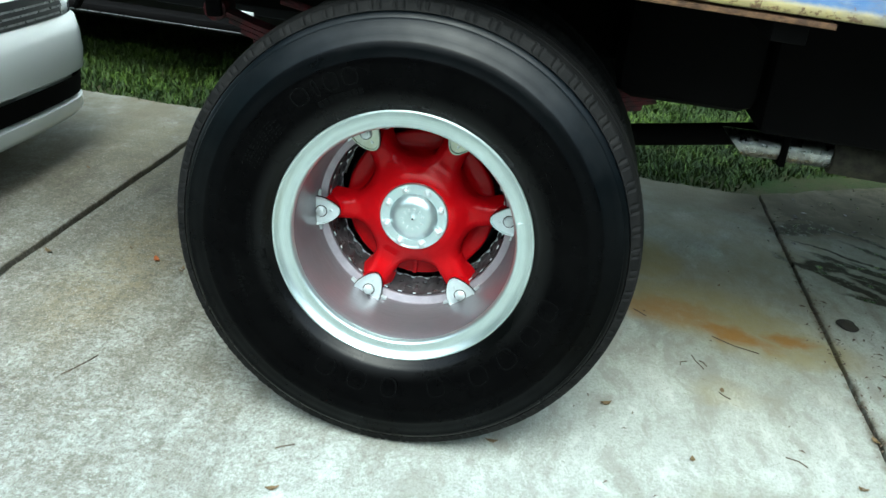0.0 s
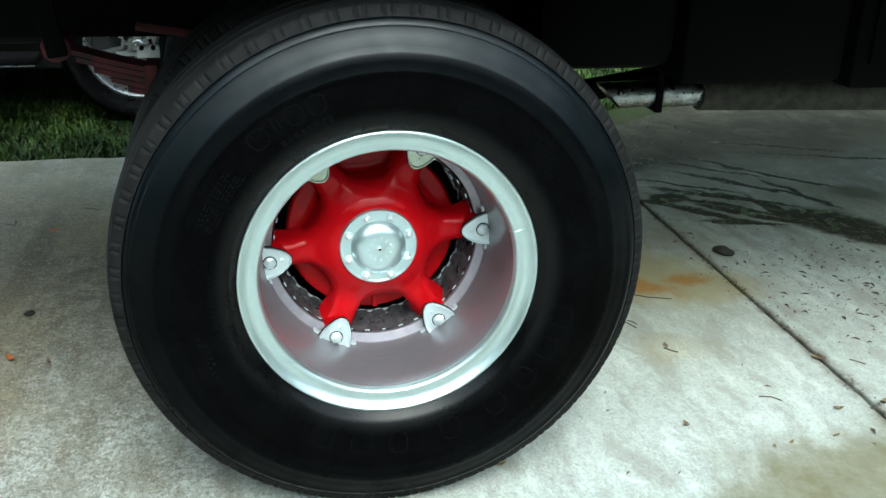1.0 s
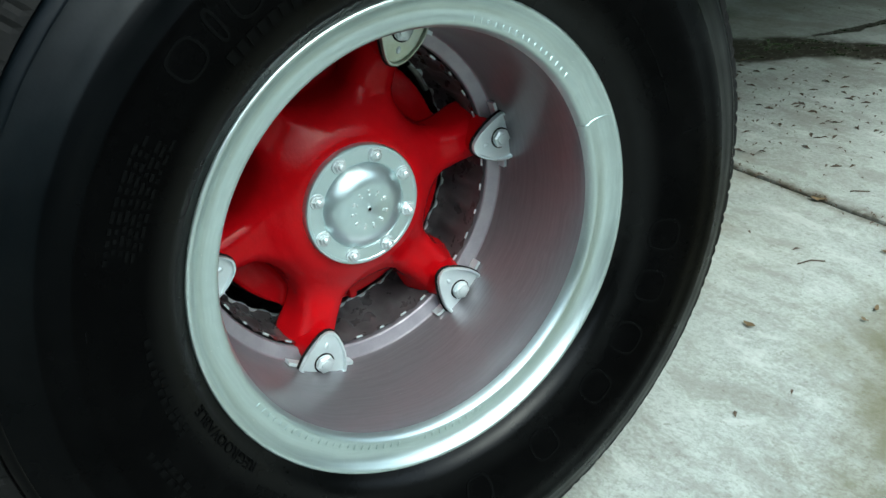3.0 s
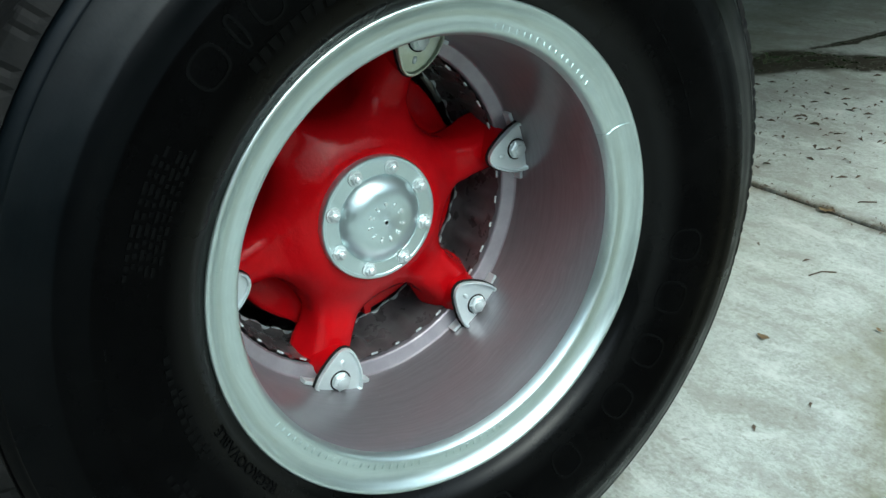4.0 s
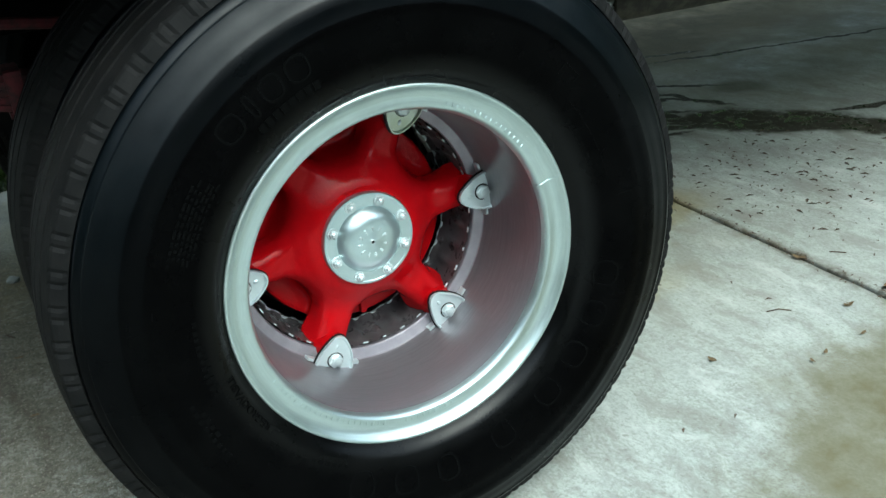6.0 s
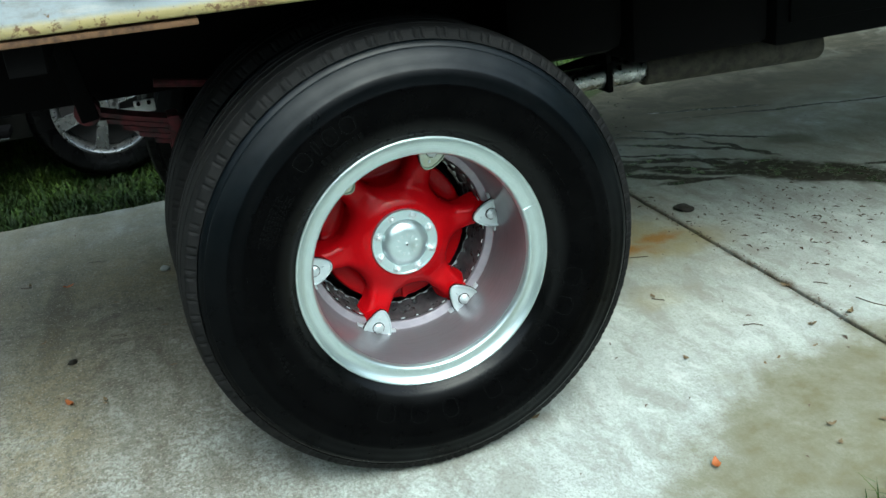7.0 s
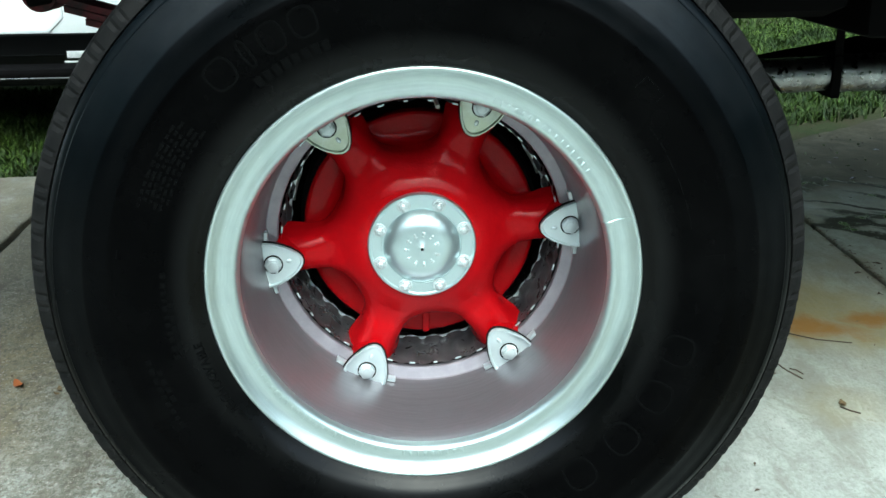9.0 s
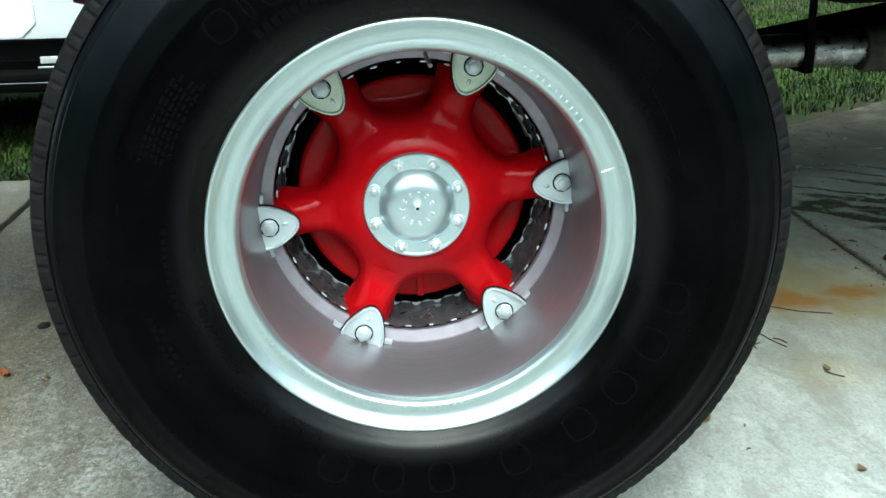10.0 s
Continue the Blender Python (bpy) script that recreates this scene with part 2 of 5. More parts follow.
    c = n.mix(n.sum("MULTIPLY", wet, n.ramp(mid, 0.2, 0.5, 0.75, 1.0)), c, (0.034, 0.030, 0.020))
    gloss = n.sum("MULTIPLY", wet, n.ramp(n.noise(p, 30, 5, 0.6), 0.53, 0.60))
    rough = n.sum("SUBTRACT", 0.92, n.sum("MULTIPLY", gloss, 0.78))
    h = n.sum("ADD", n.sum("MULTIPLY", fine, 0.5), n.sum("ADD", n.sum("MULTIPLY", mid, 0.8), n.sum("MULTIPLY", swept, 0.5)))
    return n.done(c, rough, 0, n.bump(h, 0.7, 0.004), spec=n.sum("ADD", 0.3, n.sum("MULTIPLY", gloss, 0.5)))


def rubber():
    """Black rubber: dressed and shiny on the flank; the shoulder's grey is a painted sky sheen."""
    n = Nodes("tyre_rubber")
    p = n.place()
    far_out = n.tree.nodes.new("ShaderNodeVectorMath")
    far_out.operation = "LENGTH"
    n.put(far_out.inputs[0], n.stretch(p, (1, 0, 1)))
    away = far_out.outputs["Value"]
    uneven_away = n.sum("ADD", away, n.sum("MULTIPLY", n.sum("SUBTRACT", n.noise(p, 14, 5, 0.6), 0.5), 0.004))
    # dry: how much of the painted sheen the two shoulder bands take
    dry = n.sum("ADD", n.ramp(uneven_away, 0.4470, 0.4515, 0.0, 0.72), n.ramp(away, 0.4150, 0.4190, 0.0, 0.28))
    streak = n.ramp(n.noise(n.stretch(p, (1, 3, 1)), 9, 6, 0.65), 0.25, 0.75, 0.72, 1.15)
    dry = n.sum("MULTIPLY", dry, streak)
    # sky sheen put into colour and gloss, strongest on the upper half
    top_sheen = n.ramp(n.node("ShaderNodeSeparateXYZ", Vector=p).outputs[2], 0.02, 0.48, 0.16, 1.20)
    dry = n.sum("MULTIPLY", dry, top_sheen)
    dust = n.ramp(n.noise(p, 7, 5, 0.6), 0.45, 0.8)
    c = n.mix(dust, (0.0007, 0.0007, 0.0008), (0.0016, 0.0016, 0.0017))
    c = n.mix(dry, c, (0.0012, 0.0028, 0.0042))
    ring = n.node("ShaderNodeCombineXYZ", X=away)
    rings = n.noise(n.stretch(ring.outputs[0], (260, 1, 1)), 1.0, 3)
    grain = n.sum("ADD", n.noise(p, 260, 2), n.sum("MULTIPLY", rings, 1.4))
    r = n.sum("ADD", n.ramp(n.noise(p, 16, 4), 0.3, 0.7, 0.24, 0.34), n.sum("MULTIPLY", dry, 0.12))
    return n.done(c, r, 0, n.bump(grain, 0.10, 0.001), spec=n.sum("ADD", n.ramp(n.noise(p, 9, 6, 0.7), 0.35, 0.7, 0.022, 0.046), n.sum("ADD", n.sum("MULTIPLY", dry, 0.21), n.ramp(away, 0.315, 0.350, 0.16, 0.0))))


def tread_rubber():
    n = Nodes("tread_rubber")
    p = n.place()
    c = n.mix(n.ramp(n.noise(p, 30, 5, 0.65), 0.35, 0.7), (0.0038, 0.0040, 0.0041), (0.0095, 0.0093, 0.0092))
    return n.done(c, 0.7, 0, n.bump(n.noise(p, 140, 4), 0.35, 0.002), spec=0.12)


def metal(name, a, b, rough=(0.3, 0.5), scale=20.0, metallic=1.0, relief=0.1, coat=0.0):
    n = Nodes(name)
    p = n.place()
    c = n.mix(n.ramp(n.noise(p, scale, 6, 0.65), 0.35, 0.68), a, b)
    r = n.ramp(n.noise(p, scale * 2.3, 4), 0.3, 0.7, *rough)
    return n.done(c, r, metallic, n.bump(n.noise(p, scale * 9, 3), relief, 0.001), coat)


def turned_metal(name, a, b, rough, metallic, streak):
    """Sheet metal with streaks that run round the wheel's axle, and small stains."""
    n = Nodes(name)
    p = n.place()
    far_out = n.tree.nodes.new("ShaderNodeVectorMath")
    far_out.operation = "LENGTH"
    n.put(far_out.inputs[0], n.stretch(p, (1, 0, 1)))
    sep = n.node("ShaderNodeSeparateXYZ", Vector=p)
    across = n.node("ShaderNodeCombineXYZ", X=far_out.outputs["Value"], Y=sep.outputs[1])
    wob = n.mix(0.012, across.outputs[0], n.node("ShaderNodeTexNoise", Vector=p, Scale=9.0, Detail=3.0).outputs["Color"], "LINEAR_LIGHT")
    lines = n.noise(n.stretch(wob, (220, 220, 1)), 1.0, 4, 0.6)
    c = n.mix(n.ramp(lines, 0.3, 0.7), a, b)
    c = n.mix(n.ramp(n.noise(p, 8, 6, 0.7), 0.45, 0.72, 0.0, 0.30), c, tuple(0.78 * v for v in a))
    c = n.mix(n.ramp(n.noise(p, 210, 2), 0.72, 0.77, 0.0, 0.45), c, tuple(min(0.9, 1.6 * v) for v in b))
    r = n.ramp(n.sum("ADD", n.sum("MULTIPLY", lines, 0.5), n.sum("MULTIPLY", n.noise(p, 26, 4), 0.5)), 0.35, 0.65, *rough)
    h = n.sum("ADD", n.sum("MULTIPLY", lines, 0.5), n.noise(p, 70, 4, 0.6))
    return n.done(c, r, metallic, n.bump(h, streak, 0.002))


def red_paint():
    n = Nodes("red_enamel")
    p = n.place()
    c = n.mix(n.ramp(n.noise(p, 9, 4), 0.3, 0.7), (0.345, 0.0007, 0.0040), (0.42, 0.0012, 0.0056))
    cast = n.sum("ADD", n.noise(p, 55, 4, 0.6), n.sum("MULTIPLY", n.noise(p, 240, 2), 0.35))
    return n.done(c, n.ramp(n.noise(p, 35, 3), 0.3, 0.7, 0.12, 0.18), 0, n.bump(cast, 0.28, 0.003), 0.0, 0.13)


def weathered_rail():
    n = Nodes("weathered_rail_paint")
    p = n.place()
    broken, fine = n.noise(p, 7, 6, 0.7), n.noise(p, 45, 5, 0.7)
    sep = n.node("ShaderNodeSeparateXYZ", Vector=p)
    along = n.sum("ADD", sep.outputs[0], n.sum("MULTIPLY", n.sum("SUBTRACT", broken, 0.5), 0.5))
    blue = n.ramp(along, -0.30, 0.05)
    c = n.mix(blue, (0.21, 0.24, 0.255), (0.045, 0.105, 0.23))
    c = n.mix(n.ramp(n.noise(n.stretch(p, (0.6, 1, 3)), 5, 5, 0.7), 0.52, 0.66), c, (0.29, 0.30, 0.29))
    drop = n.sum("ADD", sep.outputs[2], n.sum("MULTIPLY", sep.outputs[0], 0.012))
    low = n.ramp(n.sum("ADD", drop, n.sum("MULTIPLY", fine, 0.012)), 1.172, 1.186, 1.0, 0.0)
    c = n.mix(n.sum("MULTIPLY", low, n.ramp(broken, 0.2, 0.5, 0.55, 1.0)), c, (0.26, 0.215, 0.085))
    rust = n.sum("MAXIMUM", n.ramp(n.sum("ADD", fine, n.sum("MULTIPLY", low, 0.10)), 0.62, 0.70), n.sum("MULTIPLY", n.sum("MULTIPLY", n.blob(p, -0.30, -0.21, 0.045, 0.5, 0, 0.7), n.ramp(drop, 1.20, 1.25, 1.0, 0.0)), n.ramp(n.noise(p, 120, 4, 0.7), 0.42, 0.55)))
    c = n.mix(rust, c, (0.10, 0.055, 0.022))
    grime = n.ramp(n.noise(n.stretch(p, (3, 1, 9)), 3.0, 5, 0.7), 0.45, 0.75, 0.0, 0.7)
    c = n.mix(grime, c, (0.11, 0.095, 0.075))
    return n.done(c, n.ramp(fine, 0.3, 0.7, 0.45, 0.8), 0, n.bump(fine, 0.3, 0.003))


def rusty(name, a, b, metallic=0.2):
    n = Nodes(name)
    p = n.place()
    f = n.noise(p, 24, 6, 0.7)
    c = n.mix(n.ramp(f, 0.35, 0.65), a, b)
    return n.done(c, 0.8, metallic, n.bump(f, 0.4, 0.004))


def plain(name, color, rough, metallic=0.0, coat=0.0, vary=0.12, scale=12.0, relief=0.05, spec=0.5):
    n = Nodes(name)
    p = n.place()
    dark = tuple(v * (1 - vary) for v in color)
    c = n.mix(n.noise(p, scale, 5, 0.6), dark, tuple(min(1.0, v * (1 + vary)) for v in color))
    return n.done(c, rough, metallic, n.bump(n.noise(p, scale * 12, 2), relief, 0.001), coat, spec)


def leafy(name, dark, light, each="Random"):
    n = Nodes(name)
    g = n.tree.nodes.new("ShaderNodeNewGeometry").outputs["Random Per Island"]
    p = n.place()
    c = n.mix(g, dark, light)
    c = n.mix(n.ramp(n.noise(p, 4.5, 5), 0.40, 0.62, 0.0, 0.8), c, tuple(0.7 * v for v in dark))
    n.bsdf.inputs["Subsurface Weight"].default_value = 0.0
    return n.done(c, 0.6, 0, spec=0.25)


def soil():
    n = Nodes("lawn_soil")
    p = n.place()
    c = n.mix(n.ramp(n.noise(p, 3, 6, 0.65), 0.35, 0.65), (0.022, 0.042, 0.010), (0.050, 0.044, 0.022))
    c = n.mix(n.ramp(n.noise(p, 60, 3), 0.5, 0.75), c, (0.03, 0.045, 0.012))
    return n.done(c, 0.95, 0, n.bump(n.noise(p, 40, 5), 0.6, 0.02), spec=0.2)


M = {
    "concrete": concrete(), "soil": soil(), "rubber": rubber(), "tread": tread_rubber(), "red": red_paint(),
    "lip": turned_metal("silver_rim_paint", (0.52, 0.61, 0.60), (0.59, 0.68, 0.67), (0.33, 0.38), 0.93, 0.005),
    "barrel": turned_metal("grey_rim_barrel", (0.160, 0.150, 0.163), (0.198, 0.187, 0.201), (0.30, 0.35), 0.52, 0.008),
    "ring": metal("pale_ring_steel", (0.26, 0.24, 0.27), (0.33, 0.305, 0.335), (0.35, 0.5), 25, 0.6, 0.1),
    "spacer": metal("dull_spacer_steel", (0.085, 0.08, 0.085), (0.14, 0.132, 0.14), (0.25, 0.34), 18, 0.5, 0.04),
    "zinc": metal("zinc_plate", (0.64, 0.71, 0.73), (0.72, 0.79, 0.80), (0.33, 0.41), 25, 0.62, 0.03),
    "nut": metal("dull_zinc_nut", (0.60, 0.66, 0.67), (0.70, 0.76, 0.77), (0.34, 0.42), 60, 0.60, 0.05),
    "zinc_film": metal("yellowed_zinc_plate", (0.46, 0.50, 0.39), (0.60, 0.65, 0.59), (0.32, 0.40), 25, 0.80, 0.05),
    "cap": metal("silver_hub_cap", (0.56, 0.67, 0.69), (0.62, 0.73, 0.74), (0.29, 0.36), 14, 0.88, 0.04),
    "drum": plain("black_brake_drum", (0.006, 0.006, 0.006), 0.8, spec=0.15),
    "under": plain("black_underbody", (0.0030, 0.0028, 0.0029), 0.85, 0, 0, 0.4, 8, 0.3, 0.05),
    "panel": plain("dusty_black_panel", (0.0016, 0.0018, 0.0018), 0.7, 0, 0, 0.6, 5, 0.2, 0.04),
    "rail": weathered_rail(),
    "strip": rusty("rusty_brown_angle", (0.045, 0.022, 0.010), (0.14, 0.075, 0.035)),
    "maroon": plain("faded_maroon_paint", (0.075, 0.025, 0.028), 0.6, 0, 0, 0.4),
    "springred": rusty("flaking_red_spring", (0.10, 0.012, 0.016), (0.02, 0.012, 0.012)),
    "amber": plain("amber_lens", (0.50, 0.085, 0.006), 0.25, 0, 0.4, 0.10),
    "pipe": metal("bright_exhaust_steel", (0.24, 0.245, 0.25), (0.42, 0.43, 0.43), (0.22, 0.42), 30, 1.0, 0.2),
    "muffler": rusty("dusty_muffler", (0.075, 0.07, 0.055), (0.035, 0.032, 0.028), 0.3),
    "white": plain("white_car_paint", (0.74, 0.78, 0.775), 0.25, 0, 0.6, 0.02),
    "plastic": plain("black_plastic", (0.012, 0.012, 0.013), 0.5),
    "alloy": metal("silver_alloy", (0.17, 0.175, 0.175), (0.26, 0.265, 0.265), (0.25, 0.35), 20, 0.8, 0.05),
    "lamp_glass": plain("headlight_glass", (0.45, 0.47, 0.48), 0.1, 0.3, 0.8, 0.1),
    "glass": plain("dark_window_glass", (0.012, 0.014, 0.015), 0.05, 0, 0.5, 0.05),
    "sky_screen": leafy("sky_screen_foliage", (0.02, 0.045, 0.012), (0.05, 0.09, 0.02)),
    "grass": leafy("grass_blades", (0.012, 0.028, 0.003), (0.066, 0.112, 0.014)),
    "leaf": leafy("fallen_leaf_brown", (0.10, 0.065, 0.032), (0.21, 0.155, 0.085)),
    "orange_leaf": plain("orange_fallen_leaf", (0.30, 0.085, 0.018), 0.7, 0, 0, 0.3, 60),
    "twig": plain("grey_brown_twig", (0.09, 0.065, 0.045), 0.9, 0, 0, 0.4, 80),
    "joint": plain("dirt_filled_joint", (0.022, 0.019, 0.014), 0.95, 0, 0, 0.5, 40, 0.5),
    "letter": plain("raised_letter_rubber", (0.0012, 0.0013, 0.0014), 0.34, 0, 0, 0.3, 40, 0.05, 0.056),
    "wet_leaf": plain("wet_dark_leaves", (0.05, 0.04, 0.028), 0.25, 0, 0.3, 0.5, 60, 0.3),
    "bright_bracket": metal("bright_zinc", (0.60, 0.62, 0.62), (0.78, 0.80, 0.80), (0.4, 0.5), 30, 0.3, 0.05),
    "stem": plain("pale_valve_steel", (0.32, 0.33, 0.30), 0.4, 0.5),
}

# ---- builders ----


def part(name, bm, material, parent=None, label="", smooth=True):
    me = bpy.data.meshes.new(name)
    if isinstance(bm, bmesh.types.BMesh):
        bm.to_mesh(me)
        bm.free()
    else:
        me.from_pydata(*bm)
    me.materials.append(M[material])
    me.polygons.foreach_set("use_smooth", [smooth] * len(me.polygons))
    ob = new(name, me)
    ob.parent = parent
    if label:
        ob["label"] = label
    return ob


def thing(name, label, category, at=(0, 0, 0), group="", kind=""):
    ob = new(name)
    ob.empty_display_size = 0.1
    ob.location = at
    return tagged(ob, label, category, group, kind)


def sharp(ob, degrees=35):
    """Split the shading at edges over the given angle."""
    me = ob.data
    me.set_sharp_from_angle(angle=radians(degrees))
    return ob


def lathe(profile, segs=128, closed=False, wave=None):
    """Profile points (radius, y) turned about the y axis. wave(i, k, r, y) may change a point."""
    verts, faces, m = [], [], len(profile)
    for i in range(segs):
        a = 2 * math.pi * i / segs
        for k, (r, y) in enumerate(profile):
            if wave:
                r, y = wave(i, k, r, y)
            verts.append((r * math.cos(a), y, r * math.sin(a)))
    for i in range(segs):
        j = (i + 1) % segs
        for k in range(m if closed else m - 1):
            k2 = (k + 1) % m
            faces.append((i * m + k, i * m + k2, j * m + k2, j * m + k))
    return verts, [], faces


def box(sx, sy, sz, bevel=0.0, at=(0, 0, 0), turn=None):
    bm = bmesh.new()
    m = Matrix.Translation(at) @ (turn or Matrix()) @ Matrix.Diagonal((sx, sy, sz, 1))
    bmesh.ops.create_cube(bm, size=1, matrix=m)
    if bevel:
        bmesh.ops.bevel(bm, geom=bm.edges[:], offset=bevel, segments=2, affect="EDGES", profile=0.5)
    return bm


def rod(a, b, r0, r1=None, segs=16, bevel=0.0):
    a, b = Vector(a), Vector(b)
    bm = bmesh.new()
    q = (b - a).to_track_quat("Z", "Y").to_matrix().to_4x4()
    bmesh.ops.create_cone(bm, cap_ends=True, segments=segs, radius1=r0, radius2=r0 if r1 is None else r1, depth=(b - a).length, matrix=Matrix.Translation((a + b) / 2) @ q)
    if bevel:
        rim = [e for e in bm.edges if any(len(f.verts) > 4 for f in e.link_faces)]
        bmesh.ops.bevel(bm, geom=rim, offset=bevel, segments=2, affect="EDGES", profile=0.5)
    return bm


def tube(points, radius, segs=12, hole=0.0):
    """A round tube along points; with a hole, an open pipe of that inner radius."""
    pts = [Vector(p) for p in points]
    verts, faces, n = [], [], len(pts)
    for k, p in enumerate(pts):
        d = (pts[min(k + 1, n - 1)] - pts[max(k - 1, 0)]).normalized()
        u = d.cross((0, 0.05, 1)).normalized()
        v = d.cross(u)
        for i in range(segs):
            a = 2 * math.pi * i / segs
            verts.append(p + radius * (math.cos(a) * u + math.sin(a) * v))
    for k in range(n - 1):
        for i in range(segs):
            j = (i + 1) % segs
            faces.append((k * segs + i, k * segs + j, (k + 1) * segs + j, (k + 1) * segs + i))
    faces += [tuple(range(segs))[::-1], tuple((n - 1) * segs + i for i in range(segs))]
    return [tuple(v) for v in verts], [], faces


def plate(outline, thick, inset=0.0, sink=0.0, bevel=0.0):
    """An outline in x, z, extruded along y from 0 back to thick; the front can carry a sunk panel."""
    bm = bmesh.new()
    front = bm.faces.new([bm.verts.new((x, 0, z)) for x, z in outline])
    bm.normal_update()
    if front.normal.y > 0:
        front.normal_flip()
    back = bmesh.ops.extrude_face_region(bm, geom=[front])
    for v in (g for g in back["geom"] if isinstance(g, bmesh.types.BMVert)):
        v.co.y += thick
    bmesh.ops.recalc_face_normals(bm, faces=bm.faces[:])
    front = min((f for f in bm.faces if len(f.verts) == len(outline)), key=lambda f: f.calc_center_median().y)
    if inset:
        bmesh.ops.inset_region(bm, faces=[front], thickness=inset, depth=0)
        bmesh.ops.inset_region(bm, faces=[front], thickness=inset * 0.35, depth=-sink)
    if bevel:
        edge = [e for e in bm.edges if abs(e.verts[0].co.y) < 1e-6 and abs(e.verts[1].co.y) < 1e-6 and any(abs(f.normal.y) < 0.5 for f in e.link_faces)]
        bmesh.ops.bevel(bm, geom=edge, offset=bevel, segments=2, affect="EDGES", profile=0.5)
    return bm


def surface_net(field, low, high, step):
    """The zero surface of a field of x, y, z as quads: one vertex in each crossed cell."""
    axes = [np.arange(a, b + step, step) for a, b in zip(low, high)]
    g = np.meshgrid(*axes, indexing="ij")
    f = field(*g)
    inside = f < 0
    c = [(i, j, k) for i in (0, 1) for j in (0, 1) for k in (0, 1)]
    shape = tuple(s - 1 for s in f.shape)
    cut = lambda arr, o: arr[o[0]:o[0] + shape[0], o[1]:o[1] + shape[1], o[2]:o[2] + shape[2]]
    some, every = np.zeros(shape, bool), np.ones(shape, bool)
    for o in c:
        some |= cut(inside, o)
        every &= cut(inside, o)
    live = some & ~every
    total, count = np.zeros(shape + (3,)), np.zeros(shape)
    for a in c:
        for b in c:
            d = np.subtract(b, a)
            if d.sum() != 1 or (d < 0).any():
                continue
            fa, fb = cut(f, a), cut(f, b)
            cross = (fa < 0) != (fb < 0)
            t = np.where(cross, fa / np.where(cross, fa - fb, 1), 0)
            for n in range(3):
                total[..., n] += np.where(cross, a[n] + t * d[n], 0)
            count += cross
    index = -np.ones(shape, int)
    index[live] = np.arange(live.sum())
    cell = np.argwhere(live)
    verts = (cell + total[live] / count[live][:, None]) * step + np.array(low)
    faces = []
    for n in range(3):
        o = [0, 0, 0]
        o[n] = 1
        a, b = f[:f.shape[0] - o[0], :f.shape[1] - o[1], :f.shape[2] - o[2]], f[o[0]:, o[1]:, o[2]:]
        u, v = [(1, 2), (2, 0), (0, 1)][n]
        for i, j, k in np.argwhere((a < 0) != (b < 0)):
            p = [i, j, k]
            if min(p[u], p[v]) < 1 or p[u] >= shape[u] or p[v] >= shape[v] or p[n] >= shape[n]:
                continue
            quad = []
            for du, dv in ((-1, -1), (0, -1), (0, 0), (-1, 0)):
                q = list(p)
                q[u] += du
                q[v] += dv
                quad.append(int(index[tuple(q)]))
            faces.append(tuple(quad) if a[i, j, k] < 0 else tuple(quad[::-1]))
    return verts.tolist(), [], faces


def lettering(body, size):
    """Flat mesh of a word in the built-in font, centred: vertices (x, y) and faces."""
    cu = bpy.data.curves.new("word", "FONT")
    cu.body, cu.size, cu.align_x, cu.align_y, cu.resolution_u = body, size, "CENTER", "CENTER", 3
    ob = new("word", cu)
    bpy.context.view_layer.update()
    me = bpy.data.meshes.new_from_object(ob.evaluated_get(bpy.context.evaluated_depsgraph_get()))
    xy, faces = [tuple(v.co[:2]) for v in me.vertices], [tuple(p.vertices) for p in me.polygons]
    bpy.data.objects.remove(ob), bpy.data.curves.remove(cu), bpy.data.meshes.remove(me)
    return xy, faces


SLOPE = 0.0144


def ground_z(x, y):
    return SLOPE * y


ZC = 0.534  # height of the axle

# ---- ground ----


def joined(ob, parent, at=None):
    ob.parent = parent
    if parent is not None and parent.type == "EMPTY":
        ob.matrix_parent_inverse = Matrix.Translation(parent.location).inverted()
    if at is not None:
        ob.matrix_basis = at
    return ob


def add(name, bm, material, parent, label="", smooth=True, at=None, angle=35):
    ob = part(name, bm, material, None, label, smooth)
    if smooth and angle:
        sharp(ob, angle)
    return joined(ob, parent, at)


far = 260.0
ground = part("ground", ([(-far, -far, -far * SLOPE - 0.035), (far, -far, -far * SLOPE - 0.035), (far, far, far * SLOPE - 0.035), (-far, far, far * SLOPE - 0.035)], [], [(0, 1, 2, 3)]), "soil")
tagged(ground, "lawn soil with patchy green grass", "ground", kind="structure")

driveway = thing("driveway", "pale broom-finished concrete driveway with rust and water stains", "driveway", (0, 0, -0.05), kind="structure")


